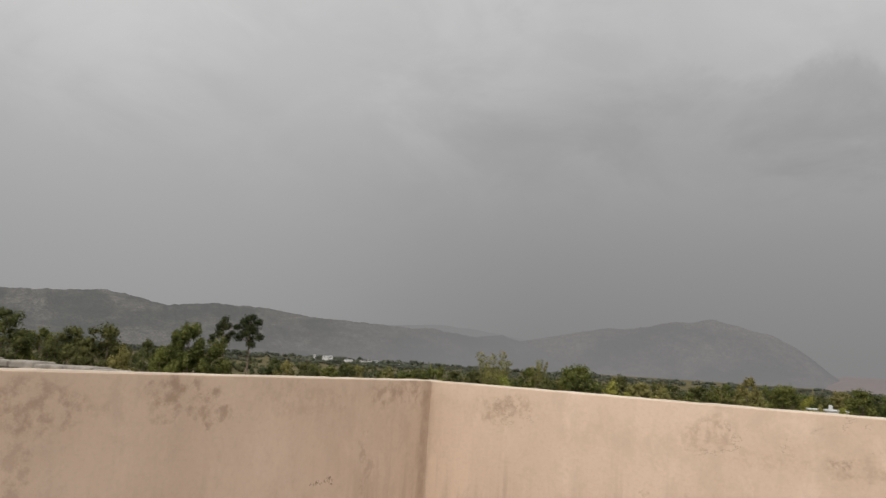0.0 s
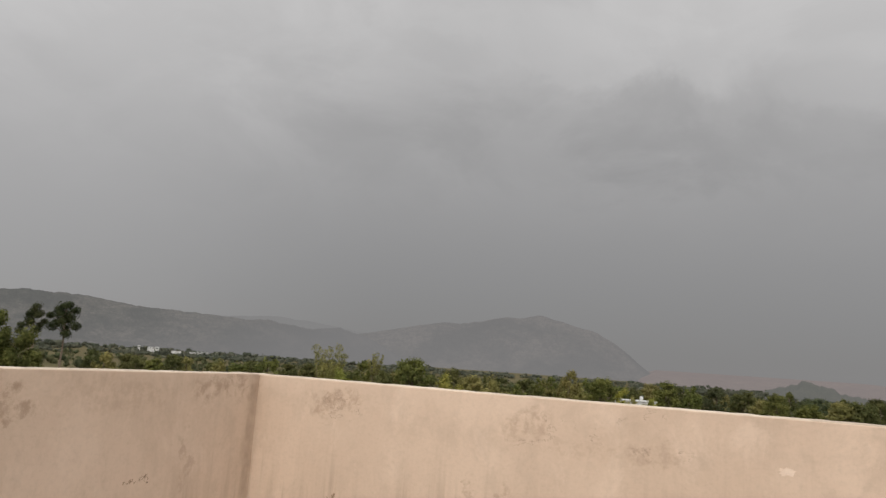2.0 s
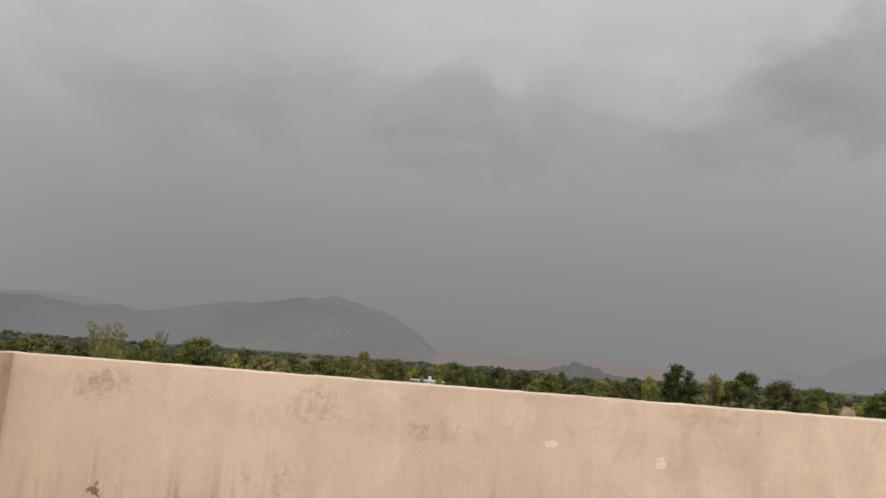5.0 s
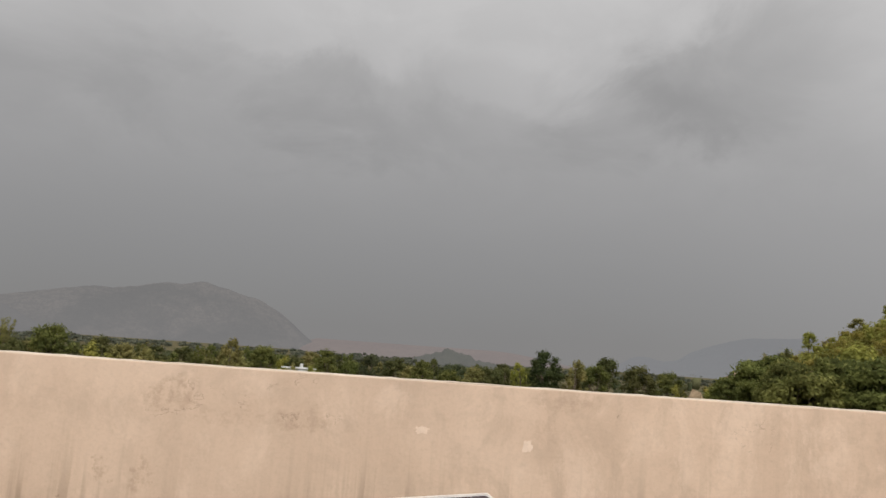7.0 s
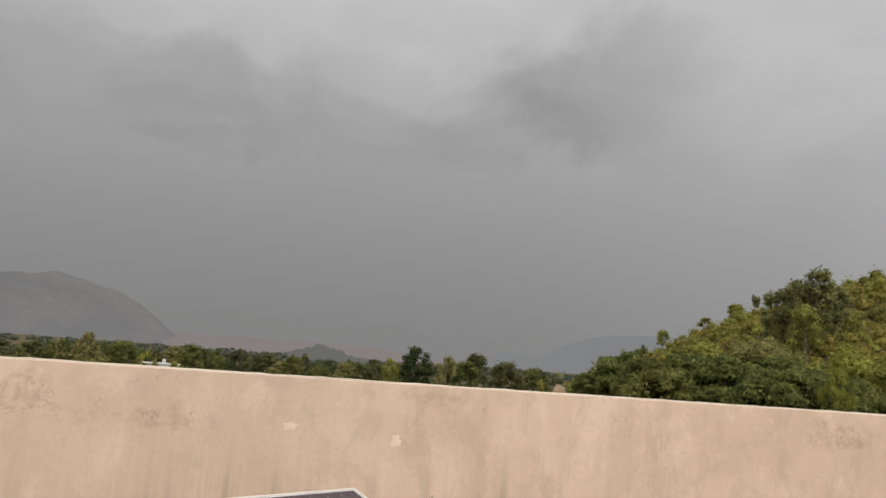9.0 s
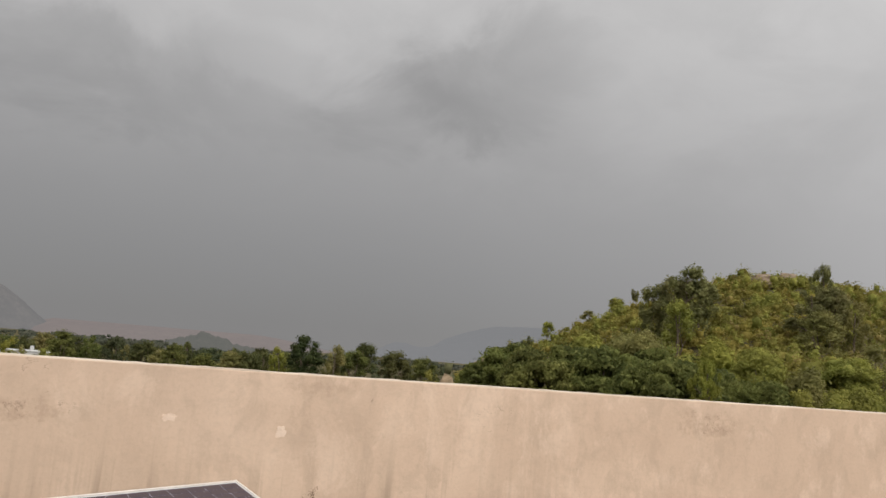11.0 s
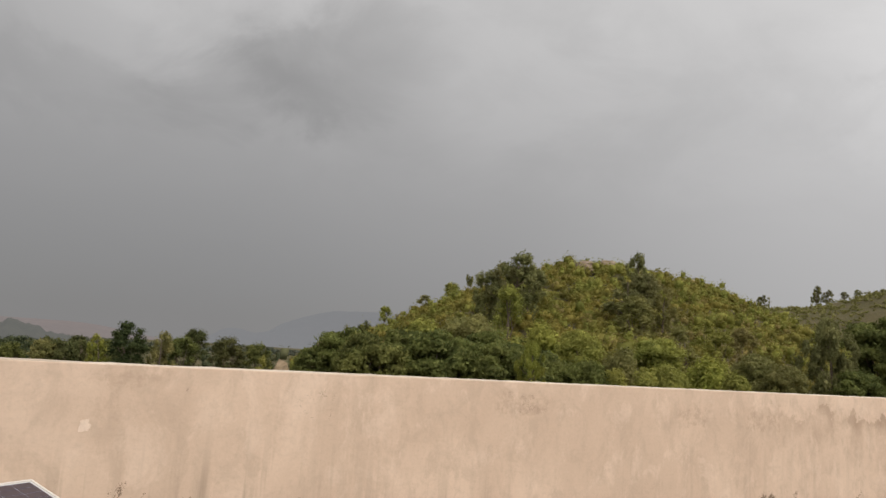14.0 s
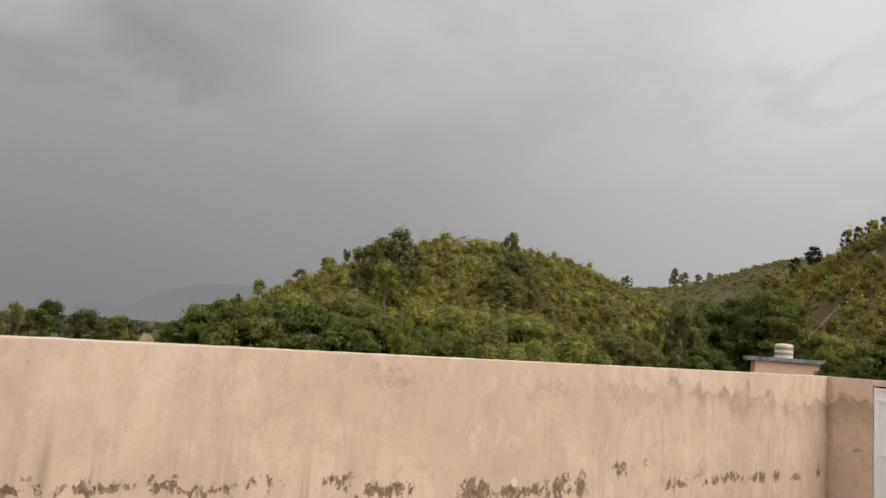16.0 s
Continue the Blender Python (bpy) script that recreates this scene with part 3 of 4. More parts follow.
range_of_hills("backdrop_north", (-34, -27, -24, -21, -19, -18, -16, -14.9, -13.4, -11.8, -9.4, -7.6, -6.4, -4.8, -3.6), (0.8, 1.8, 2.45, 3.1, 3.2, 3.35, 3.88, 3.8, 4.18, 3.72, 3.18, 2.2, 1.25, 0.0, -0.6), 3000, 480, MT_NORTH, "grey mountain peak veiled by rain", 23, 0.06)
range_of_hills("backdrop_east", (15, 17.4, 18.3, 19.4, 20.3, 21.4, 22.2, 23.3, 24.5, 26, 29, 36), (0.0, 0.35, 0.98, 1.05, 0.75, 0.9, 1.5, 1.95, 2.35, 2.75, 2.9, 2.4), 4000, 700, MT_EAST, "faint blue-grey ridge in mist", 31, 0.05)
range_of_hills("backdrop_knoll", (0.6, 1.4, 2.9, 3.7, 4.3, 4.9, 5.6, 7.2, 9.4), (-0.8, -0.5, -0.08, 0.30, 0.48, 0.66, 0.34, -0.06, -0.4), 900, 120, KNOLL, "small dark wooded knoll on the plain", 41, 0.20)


def build_riverbed():
    azs, rs = np.arange(-12, 20, 1.0), np.linspace(1500, 3300, 12)
    A, R = np.meshgrid(np.radians(azs), rs, indexing="ij")
    X, Y = EYE.x + np.sin(A) * R, EYE.y + np.cos(A) * R
    Z = -8.8 + 51.0 * ((R - 1500) / 1800) ** 1.2 - 60 * smooth((np.degrees(A) - 8) / 9) - 70 * smooth((-5.2 - np.degrees(A)) / 2.5)
    na, nr = len(azs), len(rs)
    i, j = np.meshgrid(np.arange(na - 1), np.arange(nr - 1), indexing="ij")
    q = np.stack([i * nr + j, i * nr + j + 1, (i + 1) * nr + j + 1, (i + 1) * nr + j], -1).reshape(-1, 4)
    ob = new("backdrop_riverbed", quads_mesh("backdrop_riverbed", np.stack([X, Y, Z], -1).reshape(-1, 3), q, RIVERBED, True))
    tagged(ob, "wide pinkish dry riverbed far across the plain", "riverbed", kind="structure")


build_riverbed()

# ---- the roof terrace ----
WX, EX, NY, SY, TH = -2.99, 12.488, 4.15, -4.2, 0.115
GATE_N, GATE_S, GATE_TOP = 3.515, 2.40, 1.37


def worn_coping(lo, hi, seed):
    """A hand-laid strip of pale plaster, its top and inner edge a little uneven."""
    bm = bmesh.new()
    lo, hi = Vector(lo), Vector(hi)
    along = 0 if hi.x - lo.x > hi.y - lo.y else 1
    steps = int((hi[along] - lo[along]) / 0.07)
    rings = []
    for i in range(steps + 1):
        t = lo[along] + (hi[along] - lo[along]) * i / steps
        dz = 0.002 * noise.noise((t * 1.1, seed, 0)) + 0.003 * noise.noise((t * 4.3, seed, 2)) + 0.004 * noise.noise((t * 11.0, seed, 4))
        din = 0.004 * noise.noise((t * 3.0, seed, 7)) + 0.003 * noise.noise((t * 9.0, seed, 9))
        c0, c1 = (lo.y, hi.y) if along == 0 else (lo.x, hi.x)
        inner_low = (along == 0) or (seed == 3)
        a, b = (c0 + din, c1) if inner_low else (c0, c1 + din)
        ring = []
        for cc, zz in ((a, lo.z), (a, hi.z - 0.006 + dz), (a + 0.006, hi.z + dz), (b - 0.006, hi.z + dz), (b, hi.z - 0.006 + dz), (b, lo.z)):
            ring.append(bm.verts.new((t, cc, zz) if along == 0 else (cc, t, zz)))
        rings.append(ring)
    for r0, r1 in zip(rings[:-1], rings[1:]):
        for k in range(6):
            bm.faces.new((r0[k], r1[k], r1[(k + 1) % 6], r0[(k + 1) % 6]))
    bm.faces.new(rings[0])
    bm.faces.new(rings[-1][::-1])
    bmesh.ops.recalc_face_normals(bm, faces=bm.faces)
    return bm


def wall(name, boxes, label, coping=(), seed=1):
    bm = bmesh.new()
    for lo, hi in boxes:
        box(bm, lo, hi, 0.004)
    ob = part(name, bm, PLASTER)
    tagged(ob, label, "wall", kind="structure")
    for lo, hi in coping:
        part("coping", worn_coping((lo[0], lo[1], lo[2] - 0.006), hi, seed), COPING, ob, "pale worn plaster coping")
    return ob


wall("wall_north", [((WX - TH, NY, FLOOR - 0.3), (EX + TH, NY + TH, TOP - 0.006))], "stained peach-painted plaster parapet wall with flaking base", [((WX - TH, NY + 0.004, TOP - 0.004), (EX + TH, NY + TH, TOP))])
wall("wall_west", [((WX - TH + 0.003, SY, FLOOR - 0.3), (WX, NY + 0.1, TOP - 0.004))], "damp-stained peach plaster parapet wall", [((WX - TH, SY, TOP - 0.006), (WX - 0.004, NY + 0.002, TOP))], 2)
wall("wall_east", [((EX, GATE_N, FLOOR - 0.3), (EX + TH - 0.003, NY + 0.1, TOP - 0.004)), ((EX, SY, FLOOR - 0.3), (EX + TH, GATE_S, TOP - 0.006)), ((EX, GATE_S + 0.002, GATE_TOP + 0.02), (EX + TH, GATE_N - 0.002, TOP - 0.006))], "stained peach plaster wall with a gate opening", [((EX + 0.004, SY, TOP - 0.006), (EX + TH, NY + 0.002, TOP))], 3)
wall("wall_south", [((WX - TH, SY - TH, FLOOR - 0.3), (EX + TH, SY - 0.003, TOP - 0.003))], "peach plaster parapet wall")
tagged(part("floor", boxed((WX, SY, FLOOR - 0.2), (EX, NY, FLOOR)), CONCRETE), "grey concrete roof terrace floor", "floor", kind="structure")
tagged(part("building_base", boxed((WX - TH + 0.01, SY - TH + 0.01, -4.6), (EX + TH - 0.01, NY + TH - 0.01, FLOOR - 0.3)), PINK_WASH), "plastered house wall below the terrace", "wall", kind="structure")


# ---- solar panel beside the north wall ----


def build_panel():
    cols, rows, cell, tall, gap, rim = 12, 10, 0.1005, 0.0485, 0.004, 0.020
    w, d = cols * (cell + gap) + 2 * rim, rows * (tall + gap) + 2 * rim
    # local: x along the upper edge towards its free end, y down the slope; origin at that end's upper corner
    ax = Vector((0.857, 0.515, 0)).normalized()
    lean = radians(16)
    ay = Vector((0.515 * math.cos(lean), -0.857 * math.cos(lean), -math.sin(lean))).normalized()
    up = ax.cross(-ay).normalized()
    m = Matrix((ax, -ay, up)).transposed().to_4x4()
    m.translation = (0.62, 4.06, 0.905)
    ob = root("solar_panel", m, "small dark solar panel in a pale frame on a steel stand", "solar panel")
    part("backsheet", boxed((-w + 0.01, -d + 0.01, -0.022), (-0.01, -0.01, -0.008)), BACKSHEET, ob)
    for name, lo, hi in (("frame_rail", (-w, -0.011, -0.035), (0, 0, 0)), ("frame_rail", (-w, -d, -0.035), (0, -d + 0.011, 0)), ("frame_rail", (-w, -d + 0.011, -0.035), (-w + 0.011, -0.011, 0)), ("frame_rail", (-0.011, -d + 0.011, -0.035), (0, -0.011, 0))):
        part(name, boxed(lo, hi, 0.003), ALU, ob, "pale aluminium frame rail")
    bm = bmesh.new()
    c, e, k = cell / 2, tall / 2, 0.001
    ring = [(-c + k, -e), (c - k, -e), (c, -e + k), (c, e - k), (c - k, e), (-c + k, e), (-c, e - k), (-c, -e + k)]
    low, high = [bm.verts.new((x, y, 0)) for x, y in ring], [bm.verts.new((x, y, 0.002)) for x, y in ring]
    bm.faces.new(high)
    for i in range(8):
        bm.faces.new((low[i], low[(i + 1) % 8], high[(i + 1) % 8], high[i]))
    me = bpy.data.meshes.new("cell")
    bm.to_mesh(me)
    bm.free()
    me.materials.append(CELL)
    for i in range(cols):
        for j in range(rows):
            shared("cell", me, ob, Matrix.Translation((-rim - (i + 0.5) * (cell + gap), -rim - (j + 0.5) * (tall + gap), -0.008)))
    inv = m.inverted()
    for fx in (-0.12, -w + 0.12):
        for fy in (-0.04, -d + 0.04):
            p = m @ Vector((fx, fy, -0.034))
            bm = bmesh.new()
            tube(bm, inv @ p, inv @ Vector((p.x, p.y, FLOOR)), 0.014, 0.014, 8)
            part("leg", bm, STEEL, ob)
    for fx in (-0.12, -w + 0.12):
        p, q = m @ Vector((fx, -0.04, -0.3)), m @ Vector((fx, -d + 0.04, -0.3))
        bm = bmesh.new()
        tube(bm, inv @ Vector((p.x, p.y, FLOOR + 0.25)), inv @ Vector((q.x, q.y, FLOOR + 0.25)), 0.010, 0.010, 6)
        part("brace", bm, STEEL, ob)


build_panel()


# ---- steel gate in the east wall ----


def build_gate():
    w, h = GATE_N - GATE_S - 0.03, GATE_TOP - FLOOR - 0.01
    ob = root("door_gate", Matrix.Translation((EX + 0.035, GATE_N - 0.015, FLOOR + 0.01)), "closed white-painted sheet steel gate in the plaster wall", "gate")
    ob["kind"] = "structure"
    for y0, y1 in ((-0.045, 0), (-w, -w + 0.045)):
        part("gate_stile", boxed((-0.03, y0, 0), (0.02, y1, h), 0.004), WHITE_STEEL, ob)
    zs = (0.0, 0.404 - FLOOR - 0.02, 1.175 - FLOOR - 0.02, h - 0.045)
    for z in zs:
        part("gate_rail", boxed((-0.028, -w + 0.045, z), (0.018, -0.045, z + 0.04), 0.004), WHITE_STEEL, ob)
    for a, b in zip(zs[:-1], zs[1:]):
        bm = bmesh.new()
        steps = 24
        for i in range(steps):
            y0, y1 = -0.045 - (w - 0.09) * i / steps, -0.045 - (w - 0.09) * (i + 1) / steps
            dx = -0.010 if i % 3 == 0 else 0.0
            box(bm, (dx - 0.004, y1, a + 0.04), (dx + 0.004, y0, b))
        part("gate_sheet", bm, WHITE_STEEL, ob, "ribbed white sheet steel")
    bm = bmesh.new()
    tube(bm, (-0.075, -w + 0.12, 0.95), (-0.075, -w + 0.12, 1.12), 0.009, 0.009, 8)
    tube(bm, (-0.03, -w + 0.12, 0.96), (-0.078, -w + 0.12, 0.96), 0.007, 0.007, 8)
    tube(bm, (-0.03, -w + 0.12, 1.11), (-0.078, -w + 0.12, 1.11), 0.007, 0.007, 8)
    part("handle", bm, STEEL, ob)


build_gate()


# ---- plants ----


def tree_shape(kind, seed, near):
    """Trunk bmesh and clump centres, radii, leaf settings for a plant of nominal size (height 8, crown 5 wide, unless told)."""
    rng = np.random.default_rng(seed)
    bm = bmesh.new()
    cs, rs = [], []
    per, length, width, droop = 120, 0.40, 0.20, 0.0

    def limb(p, q, r0, r1):
        p, q = Vector(p), Vector(q)
        mid = (p + q) / 2 + Vector(rng.normal(size=3)) * (q - p).length * 0.06
        tube(bm, p, mid, r0, (r0 + r1) / 2)
        tube(bm, mid, q, (r0 + r1) / 2, r1)

    if kind in ("round", "deep", "olive"):
        limb((0, 0, -0.3), (0.1, 0.05, 2.6), 0.20, 0.13)
        n = 64 if kind == "deep" else 46
        for i in range(n):
            a, u = rng.uniform(0, 2 * math.pi), rng.uniform(-0.75, 1.0)
            s = math.sqrt(max(0.05, 1 - u * u * 0.9)) * rng.uniform(0.55, 1.0)
            c = (math.cos(a) * 2.0 * s, math.sin(a) * 2.0 * s, 5.2 + u * 2.3)
            cs.append(c)
            r = rng.uniform(0.55, 0.95)
            rs.append((r, r, r * (rng.uniform(0.36, 0.5) if kind == "deep" else rng.uniform(0.55, 0.85))))
            if i % 5 == 0:
                limb((0.1, 0.05, 2.4 + 0.8 * rng.random()), c, 0.08, 0.02)
        per, length, width = (250, 0.25, 0.115) if kind == "deep" else (220, 0.24, 0.11)
    elif kind == "tall":
        limb((0, 0, -0.3), (0.1, 0, 7.0), 0.16, 0.04)
        for i in range(44):
            z = rng.uniform(1.6, 7.6)
            w = 2.0 * math.sin(min(1.0, (8.2 - z) / 2.6) * math.pi / 2) * rng.uniform(0.35, 1.0)
            a = rng.uniform(0, 2 * math.pi)
            cs.append((math.cos(a) * w, math.sin(a) * w, z))
            r = rng.uniform(0.4, 0.75)
            rs.append((r * 0.8, r * 0.8, r * 1.15))
            if i % 4 == 0:
                limb((0.05, 0, max(1.2, z - 1.2)), cs[-1], 0.05, 0.015)
        per, length, width, droop = 190, 0.30, 0.12, 0.4
    elif kind == "pine":
        limb((0, 0, -0.3), (0.15, 0, 7.3), 0.15, 0.05)
        for i in range(15):
            z = 5.2 + 2.5 * (i / 14)
            w = rng.uniform(0.5, 1.7) * (1.25 - (z - 5.2) / 3.4)
            a = i * 2.4 + rng.uniform(-0.4, 0.4)
            c = (math.cos(a) * w, math.sin(a) * w, z + rng.uniform(-0.2, 0.3))
            cs.append(c)
            r = rng.uniform(0.42, 0.72)
            rs.append((r, r, r * 0.75))
            limb((0.12, 0, z - 0.5), c, 0.05, 0.02)
        per, length, width = 240, 0.36, 0.06
    elif kind == "wispy":
        for k in range(7):
            a = k * 0.9 + rng.uniform(-0.3, 0.3)
            tip = (math.cos(a) * rng.uniform(0.5, 2.2), math.sin(a) * rng.uniform(0.5, 2.2), rng.uniform(5.5, 7.8))
            limb((0.15 * math.cos(a), 0.15 * math.sin(a), -0.3), tip, 0.05, 0.01)
            for f in (0.55, 0.68, 0.8, 0.9, 1.0):
                cs.append(tuple(f * v for v in tip))
                rs.append((rng.uniform(0.3, 0.65), rng.uniform(0.3, 0.65), rng.uniform(0.3, 0.7)))
        per, length, width, droop = 130, 0.34, 0.12, 0.5
    elif kind == "tiered":
        limb((0, 0, -0.3), (0.05, 0, 7.2), 0.2, 0.05)
        for i in range(60):
            z = rng.uniform(2.8, 7.6)
            w = 2.35 * (1 - abs((z - 5.4) / 3.2) ** 3.0) * rng.uniform(0.3, 1.0)
            a = rng.uniform(0, 2 * math.pi)
            cs.append((math.cos(a) * w, math.sin(a) * w, z))
            r = rng.uniform(0.45, 0.8)
            rs.append((r, r, r * 0.45))
            if i % 5 == 0:
                limb((0.03, 0, z - 0.5), cs[-1], 0.06, 0.02)
        per, length, width = 190, 0.32, 0.15
    elif kind == "feather":
        limb((0, 0, -0.3), (0.1, 0.1, 6.4), 0.17, 0.05)
        for i in range(54):
            z = rng.uniform(1.0, 7.6)
            w = 2.2 * math.sin(min(1.0, (8.4 - z) / 4.2) * math.pi / 2) * rng.uniform(0.3, 1.0)
            a = rng.uniform(0, 2 * math.pi)
            cs.append((math.cos(a) * w, math.sin(a) * w, z))
            r = rng.uniform(0.3, 0.6)
            rs.append((r * 0.75, r * 0.75, r * 1.5))
            if i % 5 == 0:
                limb((0.08, 0.08, max(1.0, z - 1.4)), cs[-1], 0.05, 0.015)
        per, length, width, droop = 190, 0.30, 0.09, 1.0
    else:  # bush
        for i in range(26):
            a, u = rng.uniform(0, 2 * math.pi), rng.uniform(0.05, 1.0)
            s = math.sqrt(max(0.05, 1 - u * u)) * rng.uniform(0.5, 1.0)
            cs.append((math.cos(a) * 2.1 * s, math.sin(a) * 2.1 * s, 0.8 + u * 6.5))
            r = rng.uniform(0.5, 0.9)
            rs.append((r, r, r * 1.2))
            if i % 4 == 0:
                limb((0, 0, -0.3), cs[-1], 0.07, 0.015)
        per, length, width = 230, 0.28, 0.13
    if near == 0 and kind not in ("pine", "wispy"):
        per, length, width = int(per * 0.26), length * 1.25, width * 1.5
    elif near == 1 and kind != "pine":
        per, length, width = int(per * (0.9 if kind == "wispy" else 0.42)), length * (0.7 if kind == "wispy" else 1.0), width * (0.6 if kind == "wispy" else 1.1)
    v, q = leaves(rng, cs, rs, per, length, width, droop)
    stray = leaves(rng, np.array(cs) + rng.normal(size=(len(cs), 3)) * 0.15, np.array(rs) * 1.12, per // 8, length, width, droop, 0.8)
    heart = cores(rng, cs, rs, {"wispy": 0.01, "pine": 0.62, "feather": 0.55}.get(kind, 0.62), 2 if near == 2 else 1)
    return bm, piled([(v, q), stray, heart])


SHAPES = {}


def plant(kind, mat, azimuth, top, width, dist, label, category="tree", seed=0, group="", name="tree"):
    """A plant whose top shows at that elevation (degrees) from the terrace, of that crown width in degrees."""
    near = 2 if dist < 50 else 1 if dist < 105 else 0
    key = (kind, mat.name, seed, near)
    if key not in SHAPES:
        bm, (v, q) = tree_shape(kind, 100 + 7 * seed + len(kind), near)
        tm = bpy.data.meshes.new("trunk")
        bm.to_mesh(tm)
        bm.free()
        tm.materials.append(BARK)
        SHAPES[key] = (tm, quads_mesh("crown", v, q, mat))
    tm, cm = SHAPES[key]
    x, y = polar(azimuth, dist)
    g = height(x, y)
    h = EYE.z + math.tan(radians(top)) * dist - g
    wide = math.radians(width) * dist
    k = wide / 4.9
    kz = min(k * 1.1, h / 7.6)
    turn = Matrix.Rotation(radians((azimuth * 77.0) % 360), 4, "Z")
    ob = root(name, Matrix.Translation((x, y, g)), label, category, group)
    fit = Matrix.Translation((0, 0, h - 8.0 * kz)) @ turn @ Matrix.Diagonal((k, k, kz, 1))
    stem = h - 8.0 * kz
    if stem > 0.05:
        bm = bmesh.new()
        tube(bm, (0, 0, -0.4), (0, 0, stem + 0.5 * kz), 0.24 * k, 0.19 * k, 8)
        part("stem", bm, BARK, ob)
    shared("trunk", tm, ob, fit)
    shared("crown", cm, ob, fit)
    return ob


# trees west of the terrace
plant("round", LEAF_SHADE, -62.6, 1.65, 3.6, 75, "tall olive-green tree with a loose crown", seed=1)
plant("tall", LEAF_DEEP, -60.6, 0.45, 3.0, 80, "dark green tree in the row beyond the wall", seed=2)
plant("round", LEAF_SHADE, -58.9, 0.75, 3.3, 78, "brownish-green round-crowned tree beyond the wall", seed=1)
plant("round", LEAF_SHADE, -56.8, 1.05, 3.9, 70, "olive-green tree with a full uneven crown", seed=2)
plant("bush", LEAF_OLIVE, -55.6, 0.0, 2.6, 68, "light olive shrub under the tree row", "shrub", seed=3, name="shrub")
plant("bush", LEAF_SHADE, -59.9, -0.3, 3.6, 72, "dull green undergrowth beneath the tree row", "shrub", seed=2, name="shrub")
plant("tall", LEAF_SHADE, -53.9, 0.1, 2.3, 85, "slim olive-green tree in the row", seed=3)
plant("bush", LEAF_DEEP, -52.7, 0.2, 2.8, 36, "leafy dark green shrub-like tree", seed=1)
plant("tall", LEAF_DEEP, -51.3, 1.35, 3.4, 34, "young broadleaf tree with upright leafy shoots", seed=4)
plant("bush", LEAF_DEEP, -49.4, 0.55, 3.8, 34, "leafy green young tree beyond the wall", seed=2)
plant("pine", LEAF_PINE, -48.9, 1.95, 2.5, 80, "dark pine with a tufted crown on a bare trunk", seed=1)
plant("pine", LEAF_PINE, -47.1, 2.35, 3.1, 80, "taller dark pine with separate tufts on a thin trunk", seed=2)
# line of trees across the plain
plant("wispy", LEAF_OLIVE, -28.9, 1.0, 3.2, 90, "thin feathery pale green bamboo clump", "bamboo", seed=1)
plant("wispy", LEAF_OLIVE, -25.5, 0.65, 1.5, 92, "sparse wispy sapling above the shrubs", seed=2)
plant("tall", LEAF_DEEP, -26.3, -0.05, 1.7, 95, "small dark green pointed tree", seed=2)
plant("bush", LEAF_MID, -28.2, -0.35, 3.5, 88, "low green thicket under the bamboo", "shrub", seed=3, name="shrub")
plant("round", LEAF_DEEP, -22.8, 0.42, 3.3, 85, "round dense green tree standing above its neighbours", seed=3)
plant("bush", LEAF_SHADE, -24.8, -0.4, 2.6, 84, "olive shrub in the tree line", "shrub", seed=4, name="shrub")
plant("bush", LEAF_MID, -19.9, -0.12, 3.4, 86, "spreading green shrub in the tree line", "shrub", seed=3, name="shrub")
plant("bush", LEAF_OLIVE, -16.6, -0.55, 3.4, 88, "low olive-green shrub in the tree line", "shrub", seed=4, name="shrub")
plant("tall", LEAF_DEEP, -13.3, -0.35, 1.0, 120, "narrow dark conifer-like tree", seed=5)
plant("tall", LEAF_DEEP, -12.4, -0.3, 1.0, 122, "narrow dark upright tree", seed=2)
plant("tall", LEAF_OLIVE, -11.1, 0.22, 2.0, 110, "rounded olive tree in the row", seed=3)
plant("round", LEAF_DEEP, -8.7, 0.05, 2.3, 100, "dark green full-crowned tree", seed=4)
plant("bush", LEAF_YELLOW, -7.3, -0.55, 2.0, 80, "yellow-green shrub beside the white building", "shrub", seed=5, name="shrub")
plant("round", LEAF_DEEP, -4.2, -0.02, 2.0, 120, "dark green tree on the plain", seed=2)
plant("tall", LEAF_DEEP, -2.6, -0.10, 1.6, 125, "dark green narrow tree on the plain", seed=5)
for i, (a, e, w) in enumerate(((-0.9, -0.15, 2.0), (1.0, -0.25, 2.4), (3.0, -0.35, 2.2), (5.2, -0.42, 2.5), (7.2, -0.35, 2.3), (8.9, -0.15, 1.8))):
    plant("round" if i % 2 else "tall", (LEAF_FAR, LEAF_SHADE, LEAF_SHADE)[i % 3], a, e, w, 130 + 6 * i, "green tree in the line across the plain", seed=2 + i % 2, group="tree line on the plain")
plant("tall", LEAF_YELLOW, 10.1, -0.05, 1.5, 75, "slender yellow-green tree on the plain", seed=3)
plant("round", LEAF_DARK, 12.2, 1.05, 3.1, 72, "blackish-green dense tree standing above its neighbours", seed=1)
plant("tall", LEAF_OLIVE, 14.2, 0.45, 2.4, 70, "pale olive tree with a soft crown", seed=1)
plant("round", LEAF_DEEP, 15.7, 0.25, 2.4, 72, "dark green broad tree on the plain", seed=5)
plant("round", LEAF_SHADE, 16.5, 0.85, 2.2, 74, "taller olive-green tree on the plain", seed=6)
plant("round", LEAF_SHADE, 18.7, 0.55, 2.7, 68, "dark green round tree by the hill foot", seed=4)
plant("round", LEAF_DEEP, 20.9, 0.1, 2.4, 66, "dark green low tree by the hill foot", seed=5)
plant("bush", LEAF_MID, 21.5, -0.55, 1.5, 60, "small green shrub at the hill foot", "shrub", seed=3, name="shrub")
plant("bush", LEAF_MID, -5.3, -1.15, 1.8, 82, "low green shrub before the white building", "shrub", seed=4, name="shrub")
